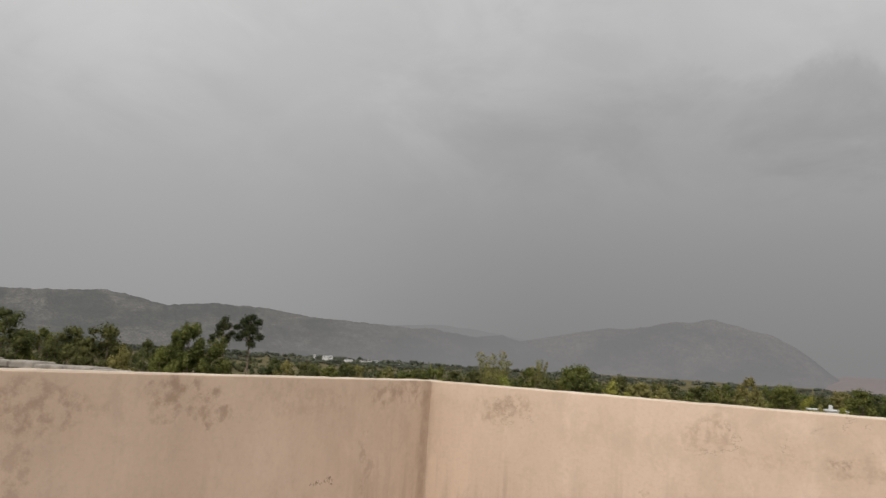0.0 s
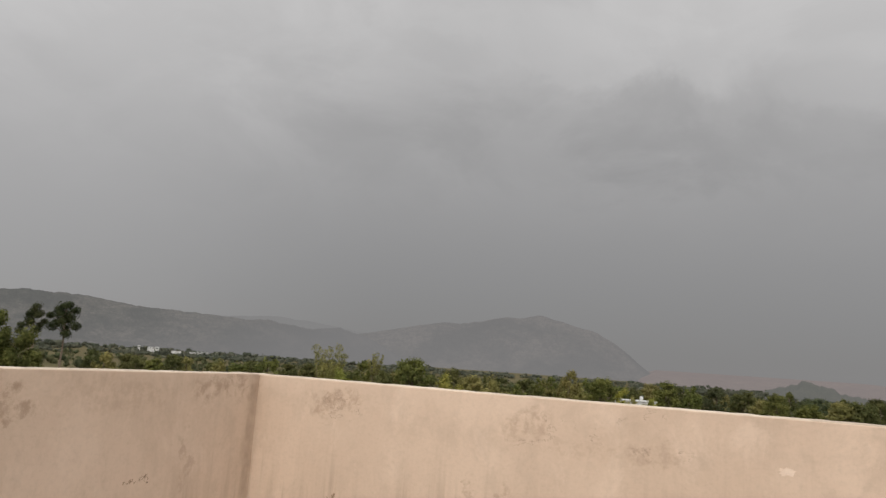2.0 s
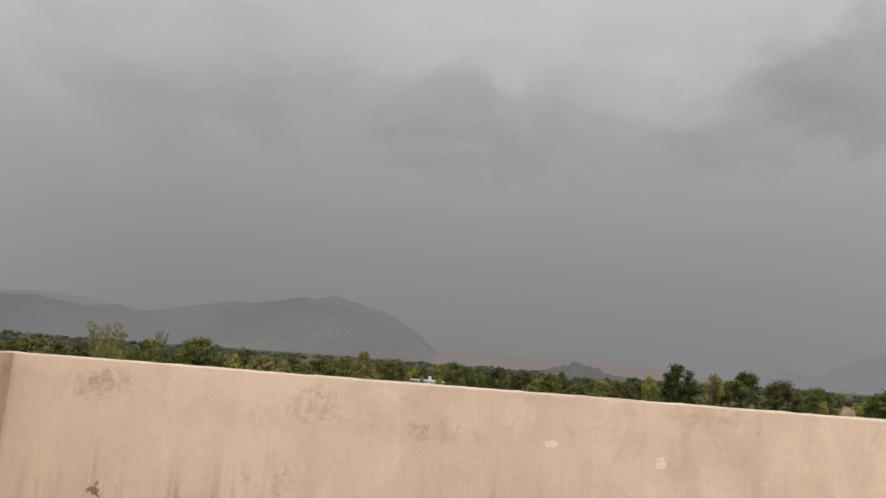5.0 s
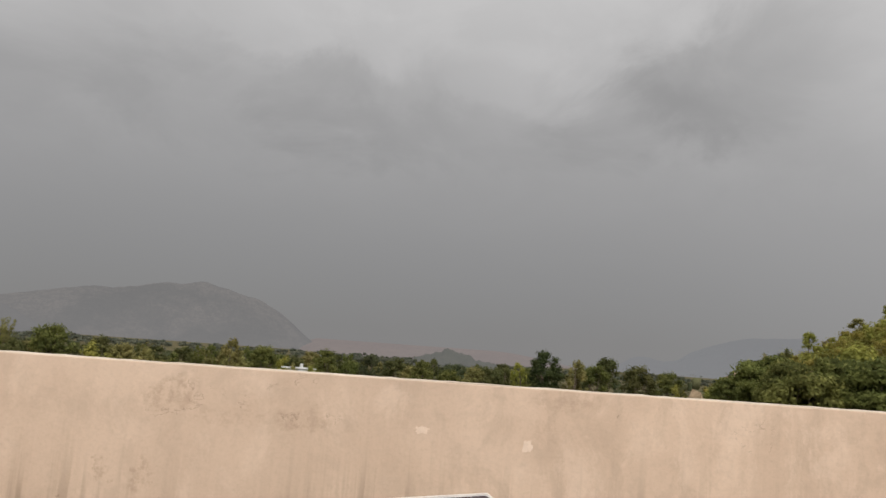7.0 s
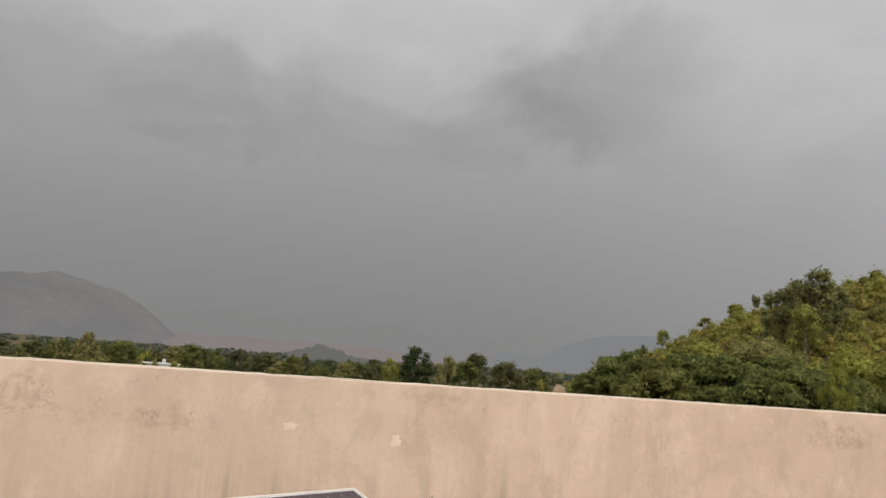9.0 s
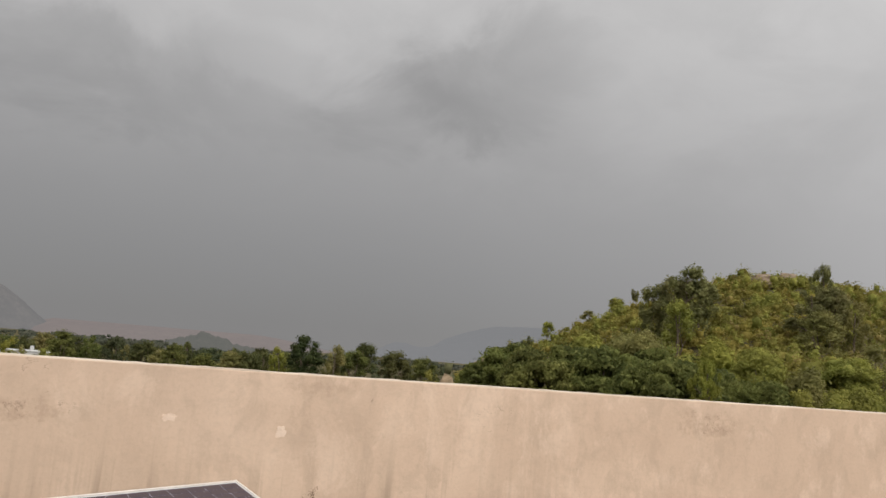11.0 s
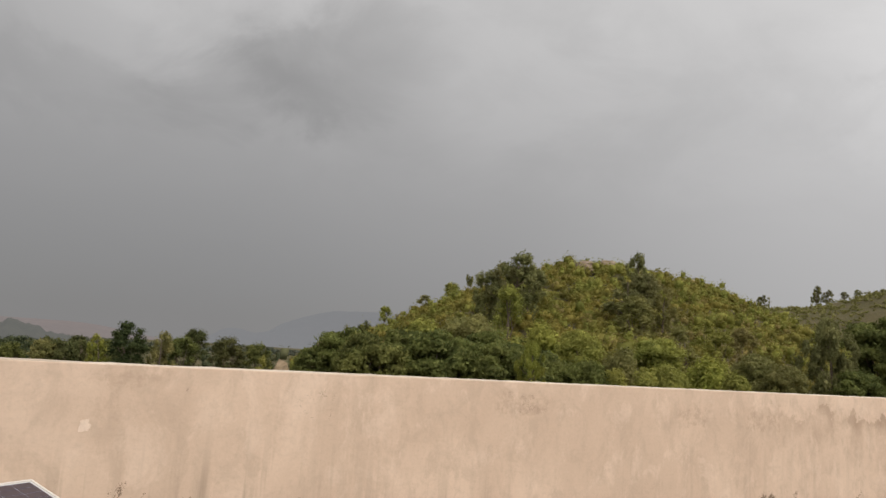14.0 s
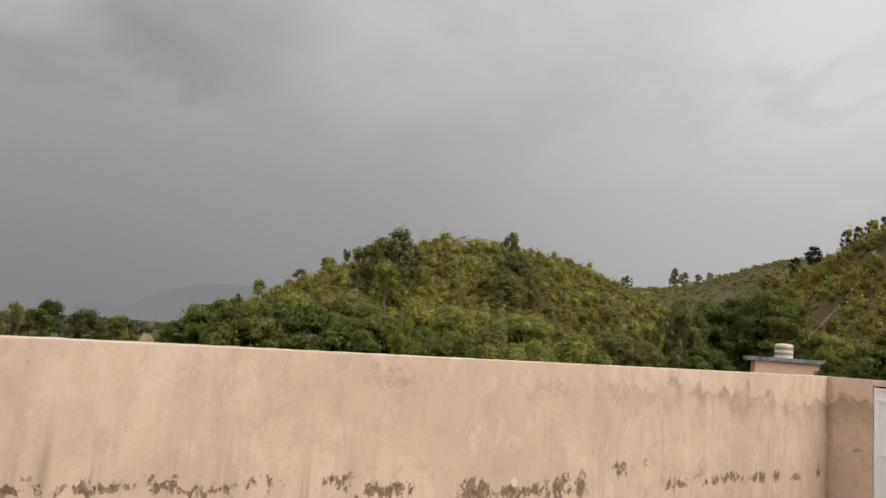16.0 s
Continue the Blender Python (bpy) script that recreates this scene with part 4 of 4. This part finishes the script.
plant("bush", LEAF_OLIVE, -6.6, -1.12, 1.7, 78, "low olive shrub before the white building", "shrub", seed=5, name="shrub")
for i, (a, e, w, d) in enumerate(((21.8, -0.95, 0.9, 50), (23.6, -0.75, 1.2, 52), (24.2, -0.1, 1.7, 66), (25.1, 0.55, 1.4, 84), (26.2, 1.25, 1.8, 86), (27.3, 1.9, 1.6, 90), (28.4, 2.5, 1.6, 96))):
    plant("bush", (LEAF_SHADE, LEAF_MID, LEAF_OLIVE)[i % 3], a, e, w, d, "green bush on the foot of the hill", "bush", seed=3 + i % 3, group="bushes on the hill foot", name="bush")
# belt of trees across the near plain
belt = random.Random(12)
for i in range(54):
    a = -45.5 + 57.5 * (i + belt.uniform(0.1, 0.9)) / 54
    d = belt.uniform(110, 165)
    e = belt.uniform(-0.85, -0.30) + (0.12 if -22 < a < 4 else 0.0) - (0.12 if a < -32 else 0.0)
    kind = ("round", "tall", "round", "bush", "olive")[i % 5]
    mt = (LEAF_SHADE, LEAF_DEEP, LEAF_OLIVE, LEAF_SHADE)[(i * 7 // 3) % 4]
    words = {"round": "round-crowned green tree in the belt across the plain", "tall": "upright narrow green tree in the belt across the plain", "bush": "low spreading green tree in the belt across the plain", "olive": "full-crowned green tree in the belt across the plain"}[kind]
    plant(kind, mt, a, e, belt.uniform(1.5, 2.6) * 130 / d, d, words, seed=2 + i % 3, group="tree belt across the plain")
# broadleaf grove at the foot of the near hill
for i, (a, e, w, d) in enumerate(((24.9, 0.2, 2.6, 34), (27.3, 1.95, 4.2, 31), (29.3, 1.6, 5.5, 29), (31.8, 2.2, 6.0, 32), (34.6, 2.3, 6.0, 30), (37.2, 2.3, 6.0, 32), (39.6, 1.7, 6.0, 29), (42.6, 1.2, 5.5, 31), (45.0, 0.5, 4.5, 30))):
    plant("deep", LEAF_DEEP, a, e, w * 1.12, d, "dense dark green broadleaf tree at the hill foot", seed=i % 3, group="grove at the hill foot")
plant("feather", LEAF_YELLOW, 41.2, 1.5, 2.8, 24, "light yellow-green sapling in front of the grove", seed=1)
for i, (a, e, w, d, mt) in enumerate(((33.0, 2.9, 5.5, 46, LEAF_MID), (36.5, 3.4, 5.0, 48, LEAF_OLIVE), (41.8, 3.0, 4.6, 44, LEAF_YELLOW), (44.6, 2.6, 5.0, 42, LEAF_MID), (47.6, 1.5, 5.0, 40, LEAF_OLIVE), (50.0, 2.4, 5.0, 46, LEAF_MID), (47.2, 0.1, 4.0, 30, LEAF_MID), (50.6, 0.5, 5.0, 32, LEAF_MID), (53.6, 1.2, 5.0, 36, LEAF_YELLOW), (56.6, 1.6, 4.6, 40, LEAF_OLIVE), (55.4, 0.3, 4.0, 32, LEAF_MID), (58.6, 1.0, 3.6, 36, LEAF_OLIVE))):
    plant("round" if i % 2 else "bush", mt, a, e, w, d, "green bushy tree on the lower slope of the hill", seed=6 + i % 3, group="bushy trees on the lower slope")
plant("feather", LEAF_GREY, 61.3, 4.4, 4.9, 38, "tall weeping brownish-olive tree", seed=2)
plant("deep", LEAF_DEEP, 64.4, 4.7, 5.4, 41, "large dark green broadleaf tree behind the shed", seed=1)
plant("deep", LEAF_DEEP, 67.2, 4.9, 5.2, 40, "large dark green broadleaf tree behind the shed", seed=2)
plant("deep", LEAF_DEEP, 62.9, 1.0, 4.0, 37, "dark green low tree shading the ground", seed=0)
plant("round", LEAF_MID, 70.6, 2.4, 4.2, 44, "green tree above the shed roof", seed=7)
plant("deep", LEAF_DEEP, 71.4, 0.75, 3.0, 25, "dark green tree leaning over the shed corner", seed=2)
plant("deep", LEAF_DEEP, 73.4, 1.9, 5.0, 26, "dark green tree beside the shed", seed=0)
plant("round", LEAF_OLIVE, 75.0, 3.4, 5.0, 40, "olive tree on the slope beside the shed", seed=8)
for i, (a, e, w, d) in enumerate(((51.6, 3.3, 3.4, 58), (54.3, 3.2, 3.2, 60), (55.8, 3.4, 3.0, 64), (53.3, 3.9, 2.6, 68))):
    plant("bush", (LEAF_OLIVE, LEAF_MID)[i % 2], a, e, w, d, "green thicket on the hillside above the hut", "shrub", seed=6 + i % 3, group="thickets above the hut", name="shrub")
# single trees on the hills
plant("tall", LEAF_GREY, 39.8, 8.05, 4.3, 74, "large grey-green tree standing out on the hillside", seed=3)
plant("tall", LEAF_GREY, 37.5, 6.65, 3.0, 76, "grey-green tree on the hillside", seed=2)
plant("tall", LEAF_GREY, 38.9, 7.3, 3.6, 75, "grey-green tree beside the largest on the hillside", seed=2)
plant("round", LEAF_GREY, 40.5, 7.2, 3.2, 76, "full grey-green tree behind the largest on the hillside", seed=5)
plant("round", LEAF_GREY, 49.0, 7.0, 3.0, 73, "grey-green tree close below the hilltop", seed=4)
plant("feather", LEAF_GREY, 48.6, 8.35, 2.6, 74, "tall dark olive tree near the hilltop", seed=1)
plant("tall", LEAF_GREY, 47.9, 6.8, 3.9, 72, "dark olive tree below the hilltop", seed=6)
plant("feather", LEAF_OLIVE, 50.4, 6.0, 2.8, 72, "olive tree on the hillside", seed=7)
plant("bush", LEAF_MID, 39.2, 5.7, 3.6, 70, "green thicket under the hillside tree", "shrub", seed=7, name="shrub")
plant("bush", LEAF_OLIVE, 48.4, 5.3, 3.8, 68, "olive thicket under the hilltop tree", "shrub", seed=8, name="shrub")
for a, e, w, d, k in ((29.9, 3.45, 1.1, 128, "round"), (31.0, 3.0, 0.7, 130, "tall"), (32.9, 4.5, 1.9, 128, "bush"), (34.8, 5.55, 1.5, 130, "round"), (36.1, 6.2, 0.8, 132, "wispy"), (43.5, 7.95, 0.9, 134, "bush"), (50.0, 7.4, 0.6, 132, "tall")):
    plant(k, LEAF_MID if k == "round" else LEAF_OLIVE, a, e, w, d, "small tree on the crest of the hill", seed=6, group="small trees on the crest")
for a, e, w in ((57.1, 5.6, 0.9), (60.4, 6.3, 0.8), (61.1, 6.05, 0.8), (62.1, 5.95, 0.5), (62.9, 6.1, 0.5)):
    plant("tall" if w > 0.6 else "round", LEAF_GREY, a, e, w * 1.15, 285, "distant dark tree on the grassy ridge", seed=1, group="trees on the ridge")
plant("bush", LEAF_OLIVE, 66.8, 6.35, 2.3, 190, "wide dark bush on the ridge slope", "bush", seed=4, name="bush")
for a, e, w in ((68.4, 7.3, 1.0), (69.6, 8.1, 1.3), (71.5, 9.1, 0.9), (72.2, 9.4, 0.9), (73.0, 9.8, 1.0), (73.9, 10.1, 1.0), (75.0, 10.5, 1.2)):
    plant("tall" if w < 1.2 else "round", LEAF_PINE, a, e, w, 160, "dark tree on the steep hill crest", seed=2, group="trees on the steep hill")


def scatter(name, count, azs, rs, size, tall, per, leaf, mat, label, seed, lumps=3, heart=0.5, fine=1, gaps=-0.32, skin=0.6):
    """Low plants or far trees as one joined mesh: lumpy hearts under a skin of leaf sprays."""
    rng = np.random.default_rng(seed)
    a = rng.uniform(azs[0], azs[1], count)
    r = np.sqrt(rng.uniform(rs[0] ** 2, rs[1] ** 2, count))
    x, y = EYE.x + np.sin(np.radians(a)) * r, EYE.y + np.cos(np.radians(a)) * r
    keep = np.array([noise.noise((u * 0.06, v * 0.06, seed)) > gaps for u, v in zip(x, y)])
    x, y = x[keep], y[keep]
    g = land(x, y)
    k = len(x)
    s = rng.uniform(size[0], size[1], k) * (0.7 + 0.7 * rng.random(k) ** 3)
    h = s * rng.uniform(tall[0], tall[1], k)
    cs, rr = [], []
    for _ in range(lumps):
        off = rng.normal(size=(k, 2)) * 0.32 * s[:, None]
        share = rng.uniform(0.45, 0.8, k)
        cs.append(np.stack([x + off[:, 0], y + off[:, 1], g + h * rng.uniform(0.2, 0.62, k)], -1))
        rr.append(np.stack([s * 0.5 * share, s * 0.5 * share, h * 0.75 * share], -1))
    cs, rr = np.concatenate(cs), np.concatenate(rr)
    v, q = leaves(rng, cs, rr * 0.88, per, leaf, leaf * 0.55, 0.0, skin)
    v, q = piled([(v, q), cores(rng, cs, rr, heart, fine)])
    ob = new(name, quads_mesh(name, v, q, mat))
    return tagged(ob, label, "shrubs", kind="stuff")


scatter("hill_scrub", 2300, (24, 62), (42, 141), (1.1, 2.9), (0.55, 0.85), 44, 0.27, LEAF_SCRUB, "yellow-green scrub covering the near hill", 5, 3, 0.5, 1, -0.4, 0.35)
scatter("hill_scrub_dark", 520, (24, 62), (42, 141), (1.6, 3.4), (0.7, 1.0), 50, 0.27, LEAF_MID, "darker green bushes among the hill scrub", 6, 3, 0.5, 1, -0.32, 0.35)
scatter("hill_scrub_dry", 520, (34, 62), (60, 141), (1.0, 2.2), (0.6, 0.9), 30, 0.25, LEAF_DRY, "dry brownish bushes among the hill scrub", 16, 3, 0.5, 1, -0.32, 0.35)
scatter("slope_scrub", 950, (60, 80), (50, 172), (1.6, 3.4), (0.6, 0.95), 42, 0.34, LEAF_SCRUB, "olive scrub on the steep hill", 7, 3, 0.5, 1, -0.4, 0.35)
scatter("slope_scrub_dark", 300, (60, 80), (48, 168), (2.0, 4.0), (0.8, 1.1), 44, 0.36, LEAF_MID, "green bushes on the steep hill", 8, 3, 0.5, 1, -0.32, 0.35)
scatter("ridge_scrub", 2300, (50, 74), (180, 292), (0.9, 2.8), (0.35, 0.6), 16, 0.42, LEAF_OLIVE, "sparse dry shrubs on the grassy ridge", 9, 2, 0.5, 1, -0.35)
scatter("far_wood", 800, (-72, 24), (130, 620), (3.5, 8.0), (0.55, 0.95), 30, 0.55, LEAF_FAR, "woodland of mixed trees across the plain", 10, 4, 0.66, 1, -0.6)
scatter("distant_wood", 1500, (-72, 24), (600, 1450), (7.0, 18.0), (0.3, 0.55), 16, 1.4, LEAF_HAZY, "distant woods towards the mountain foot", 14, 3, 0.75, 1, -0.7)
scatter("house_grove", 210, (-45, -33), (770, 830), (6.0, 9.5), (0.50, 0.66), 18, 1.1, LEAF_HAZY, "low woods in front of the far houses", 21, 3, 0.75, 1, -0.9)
scatter("plain_scrub", 260, (-72, 22), (70, 150), (2.5, 5.5), (0.65, 1.0), 60, 0.32, LEAF_SHADE, "olive-green thicket on the near plain", 12, 3, 0.6, 1)


# ---- outbuildings and far houses ----


def build_shed():
    """A small flat-roofed outbuilding beyond the east wall, with a banded tank on its roof slab."""
    dist = 29.0
    cx, cy = polar(67.9, dist)
    g = height(cx, cy) - 0.3
    roof = EYE.z + math.tan(radians(0.36)) * dist
    turn = Matrix.Translation((cx, cy, 0)) @ Matrix.Rotation(radians(-67.9 + 6), 4, "Z")
    ob = root("shed", turn, "small pale pink plastered shed with a weathered flat concrete roof", "shed")
    w = 0.98
    part("wall", boxed((-w, -1.0, g), (w, 1.0, roof - 0.13), 0.01), PINK_WASH, ob)
    bm = boxed((-w - 0.24, -1.10, roof - 0.135), (w + 0.16, 1.25, roof), 0.015)
    part("roof", bm, SLAB_EDGE, ob, "weathered blue-grey concrete roof slab with black stains")
    part("door", boxed((-0.75, -1.03, g), (0.05, -0.99, g + 1.95), 0.01), DARK_GAP, ob, "dark closed door")
    # block of two tones on the slab
    m = turn @ Matrix.Translation((-0.05, -0.55, roof))
    tk = root("water_tank", m, "cream water tank with grey bands on the shed roof", "water tank")
    prof = ((0.0, 0.27), (0.02, 0.29), (0.44, 0.29), (0.47, 0.25), (0.49, 0.10))
    bm = bmesh.new()
    rings = [[bm.verts.new((math.cos(a) * r, math.sin(a) * r, z)) for a in (2 * math.pi * k / 28 for k in range(28))] for z, r in prof]
    for lo, hi in zip(rings[:-1], rings[1:]):
        for k in range(28):
            bm.faces.new((lo[k], lo[(k + 1) % 28], hi[(k + 1) % 28], hi[k]))
    bm.faces.new(rings[-1])
    bm.faces.new(rings[0][::-1])
    body = part("body", bm, TANK, tk)
    for z in (0.10, 0.28):
        bm = bmesh.new()
        a0 = [[bm.verts.new((math.cos(a) * r, math.sin(a) * r, zz)) for a in (2 * math.pi * k / 28 for k in range(28))] for zz, r in ((z, 0.291), (z + 0.01, 0.298), (z + 0.08, 0.298), (z + 0.09, 0.291))]
        for lo, hi in zip(a0[:-1], a0[1:]):
            for k in range(28):
                bm.faces.new((lo[k], lo[(k + 1) % 28], hi[(k + 1) % 28], hi[k]))
        part("band", bm, TANK_BAND, body, "grey band")


build_shed()


def house(azimuth, dist, wide, deep, tall, storeys, mat, label, base=-0.6, turn_deg=0.0, windows=3):
    """A flat-roofed house, its foot on the ground or just below a given elevation."""
    x, y = polar(azimuth, dist)
    z = EYE.z + math.tan(radians(base)) * dist
    m = Matrix.Translation((x, y, z)) @ Matrix.Rotation(radians(-azimuth + turn_deg), 4, "Z")
    ob = root("house", m, label, "house", "far white houses")
    foot = height(x, y) - z - 0.5
    part("wall", boxed((-wide / 2, -deep / 2, min(foot, 0)), (wide / 2, deep / 2, tall), 0.05), mat, ob)
    part("roof", boxed((-wide * 0.53, -deep * 0.53, tall), (wide * 0.53, deep * 0.53, tall + min(0.35, tall * 0.1)), 0.03), mat, ob)
    sh = tall / storeys
    for s in range(storeys):
        for i in range(windows):
            wx = -wide / 2 + wide * (i + 0.5) / windows
            part("window", boxed((wx - wide * 0.14 / windows * 2, -deep / 2 - 0.05, sh * (s + 0.35)), (wx + wide * 0.14 / windows * 2, -deep / 2 + 0.05, sh * (s + 0.75))), DARK_GAP, ob)
    return ob


house(-42.2, 850, 2.4, 5, 3.2, 2, WHITEWASH, "tall narrow whitewashed building at the mountain foot", -0.40, 0, 1)
house(-41.4, 860, 5.5, 8, 2.1, 1, WHITEWASH, "small whitewashed house at the mountain foot", -0.36, 10, 2)
house(-41.0, 870, 3.5, 6, 2.8, 1, WHITEWASH, "narrow whitewashed house at the mountain foot", -0.38, -6, 1)
house(-39.7, 850, 9, 8, 0.9, 1, WHITEWASH, "low whitewashed house at the mountain foot", -0.42, -5, 2)
house(-38.6, 845, 6, 8, 1.0, 1, WHITEWASH, "low pale house at the mountain foot", -0.44, 8, 2)
house(-37.9, 840, 11, 9, 1.3, 1, WHITEWASH, "long low whitewashed building at the mountain foot", -0.42, 4, 3)
house(-36.2, 850, 10, 9, 0.9, 1, WHITEWASH, "long pale building among trees", -0.56, -8, 3)
house(-35.3, 855, 6, 8, 0.8, 1, WHITEWASH, "low pale building among trees", -0.60, 6, 2)
house(-6.4, 105, 4.6, 4, 1.2, 1, WHITEWASH, "small white flat-roofed building among the trees", -2.25, 12, 2)


def roof_tank(azimuth, dist, base):
    x, y = polar(azimuth, dist)
    ob = root("roof_tank", Matrix.Translation((x, y, EYE.z + math.tan(radians(base)) * dist)), "small white water tank on a roof among trees", "water tank")
    bm = bmesh.new()
    bmesh.ops.create_cone(bm, cap_ends=True, segments=16, radius1=0.24, radius2=0.22, depth=0.5, matrix=Matrix.Translation((0, 0, 0.25)))
    body = part("body", bm, WHITEWASH, ob)
    bm = bmesh.new()
    bmesh.ops.create_cone(bm, cap_ends=True, segments=16, radius1=0.25, radius2=0.14, depth=0.06, matrix=Matrix.Translation((0, 0, 0.53)))
    part("lid", bm, WHITEWASH, body)


roof_tank(-5.95, 104.5, -1.54)


def build_hut():
    x, y = polar(52.6, 62)
    z = EYE.z + math.tan(radians(0.75)) * 62
    ob = root("hut", Matrix.Translation((x, y, z)) @ Matrix.Rotation(radians(-45), 4, "Z"), "small dark brown hut half hidden in hillside bushes", "hut")
    foot = height(x, y) - z - 0.5
    part("wall", boxed((-0.7, -0.5, min(foot, -0.5)), (0.7, 0.5, 0.3), 0.01), BARK, ob)
    part("roof", boxed((-0.85, -0.65, 0.3), (0.85, 0.65, 0.38), 0.01), BARK, ob, "dark weathered roof sheet")


build_hut()


def build_neighbour():
    """The next roof to the west: a lower parapet with a rough stone coping."""
    a, b = Vector((*polar(-70, 12.5), 0)), Vector((*polar(-56.3, 9.0), 0))
    along = (b - a).normalized()
    m = Matrix((along, along.cross(Vector((0, 0, -1))), Vector((0, 0, 1)))).transposed().to_4x4()
    m.translation = a
    ln = (b - a).length
    top = EYE.z - math.tan(radians(1.92)) * 9.6
    ob = root("neighbour_wall", m, "lower neighbouring parapet wall with a rough grey stone coping", "wall")
    part("wall", boxed((0, 0.0, -4.6), (ln, 0.24, top - 0.09), 0.01), CONCRETE, ob)
    rng = random.Random(4)
    x = 0.0
    while x < ln - 0.1:
        w = min(rng.uniform(0.28, 0.5), ln - x)
        dz = rng.uniform(-0.015, 0.015)
        part("coping_stone", boxed((x + 0.006, -0.04 + rng.uniform(-0.01, 0.01), top - 0.086), (x + w - 0.006, 0.28, top + dz), 0.02), STONE, ob)
        x += w


build_neighbour()


# ---- marks on the north wall that stand proud of it ----


def repair_patch(x, z, w, h, seed, label):
    rng = random.Random(seed)
    bm = bmesh.new()
    n = 26
    pts = []
    for k in range(n):
        a = 2 * math.pi * k / n
        c, s = math.cos(a), math.sin(a)
        f = 1 / max(abs(c), abs(s)) ** 0.6 * rng.uniform(0.68, 1.12)
        pts.append((x + c * w / 2 * f, z + s * h / 2 * f))
    back = [bm.verts.new((px, NY + 0.01, pz)) for px, pz in pts]
    front = [bm.verts.new((x + (px - x) * 0.93, NY - 0.0015, z + (pz - z) * 0.93)) for px, pz in pts]
    bm.faces.new(front)
    for k in range(n):
        bm.faces.new((back[k], back[(k + 1) % n], front[(k + 1) % n], front[k]))
    bmesh.ops.recalc_face_normals(bm, faces=bm.faces)
    tagged(part("plaster_patch", bm, REPAIR), label, "plaster patch", "plaster patches")


REPAIR = mottled("pale_repair_plaster", (0.68, 0.54, 0.43), (0.74, 0.60, 0.485), 14.0, 0.9, 0.3, 0.01)
repair_patch(0.245, 1.205, 0.085, 0.045, 1, "pale plaster repair patch on the peach wall")
repair_patch(0.845, 1.150, 0.060, 0.075, 2, "pale flaked plaster patch on the peach wall")
repair_patch(5.318, 0.44, 0.085, 0.085, 6, "round pale plaster plug low on the wall")


ROCK = mottled("brown_hill_rock", (0.20, 0.15, 0.105), (0.30, 0.235, 0.17), 0.9, 0.95, 0.7, 0.15, c=(0.12, 0.095, 0.065))
# ---- bank of bare earth, rocks and a pole on the hills ----


def lump(name, x, y, z, sx, sy, sz, seed, mat, label, category, group=""):
    bm = bmesh.new()
    bmesh.ops.create_icosphere(bm, subdivisions=3, radius=1.0)
    for v in bm.verts:
        n = v.co.normalized()
        f = 1 + 0.35 * noise.noise(n * 1.6 + Vector((seed, 0, 0))) + 0.18 * noise.noise(n * 4.1 + Vector((0, seed, 0)))
        v.co = Vector((n.x * sx * f, n.y * sy * f, n.z * sz * f))
    ob = part(name, bm, mat)
    ob.matrix_basis = Matrix.Translation((x, y, z))
    return tagged(ob, label, category, group)


for i, (a, d, top, s) in enumerate(((22.65, 58, -1.22, 1.6), (25.5, 94, 0.2, 2.0))):
    x, y = polar(a, d)
    g = height(x, y) - 0.3
    lump("earth_bank", x, y, g, s, s * 1.8, (EYE.z + math.tan(radians(top)) * d - g) / 1.1, 3 + i, EARTH, "bare tan earth bank at the hill foot", "earth bank", "earth banks")
for i, (a, d, s) in enumerate(((44.8, 108, 1.5), (45.6, 106, 1.2), (46.3, 107, 1.5), (45.2, 104, 1.0), (46.8, 105, 0.9))):
    x, y = polar(a, d)
    lump("rock", x, y, height(x, y) + s * 0.55, s * 1.2, s * 0.9, s * 0.65, 10 + i, ROCK, "brown rock outcrop near the hilltop", "rock", "rocks near the hilltop")


def build_pole():
    x, y = polar(73.2, 105)
    g = height(x, y)
    ob = root("power_pole", Matrix.Translation((x, y, g)), "slim grey lattice power pole with wires down to the valley", "power pole")
    h = EYE.z + math.tan(radians(7.6)) * 105 - g
    bm = bmesh.new()
    for sx in (-1, 1):
        for sy in (-1, 1):
            tube(bm, (0.5 * sx, 0.5 * sy, -0.5), (0.12 * sx, 0.12 * sy, h), 0.07, 0.05, 4)
    k = 0
    z = 0.3
    while z < h - 0.6:
        f, f2 = 0.5 - 0.38 * z / h, 0.5 - 0.38 * (z + 0.7) / h
        s = 1 if k % 2 else -1
        tube(bm, (-f * s, -f, z), (f2 * s, -f2, z + 0.7), 0.035, 0.035, 4)
        tube(bm, (-f, f * s, z), (-f2, -f2 * s, z + 0.7), 0.018, 0.018, 4)
        z += 0.7
        k += 1
    part("mast", bm, STEEL, ob)
    bm = bmesh.new()
    for zz in (h - 0.3, h - 1.2):
        tube(bm, (-1.0, 0, zz), (1.0, 0, zz), 0.04, 0.04, 5)
    part("cross_arm", bm, STEEL, ob)
    ex, ey = polar(69.6, 70)
    end = Vector((ex - x, ey - y, EYE.z + math.tan(radians(1.9)) * 70 - g))
    for side in (-0.9,):
        bm = bmesh.new()
        start = Vector((side, 0, h - 1.2))
        pts = [start.lerp(end + Vector((side, 0, 0)), k / 10) - Vector((0, 0, 1.6 * (k / 10) * (1 - k / 10))) for k in range(11)]
        for p, q in zip(pts[:-1], pts[1:]):
            tube(bm, p, q, 0.010, 0.010, 5)
        part("wire", bm, STEEL, ob)


build_pole()
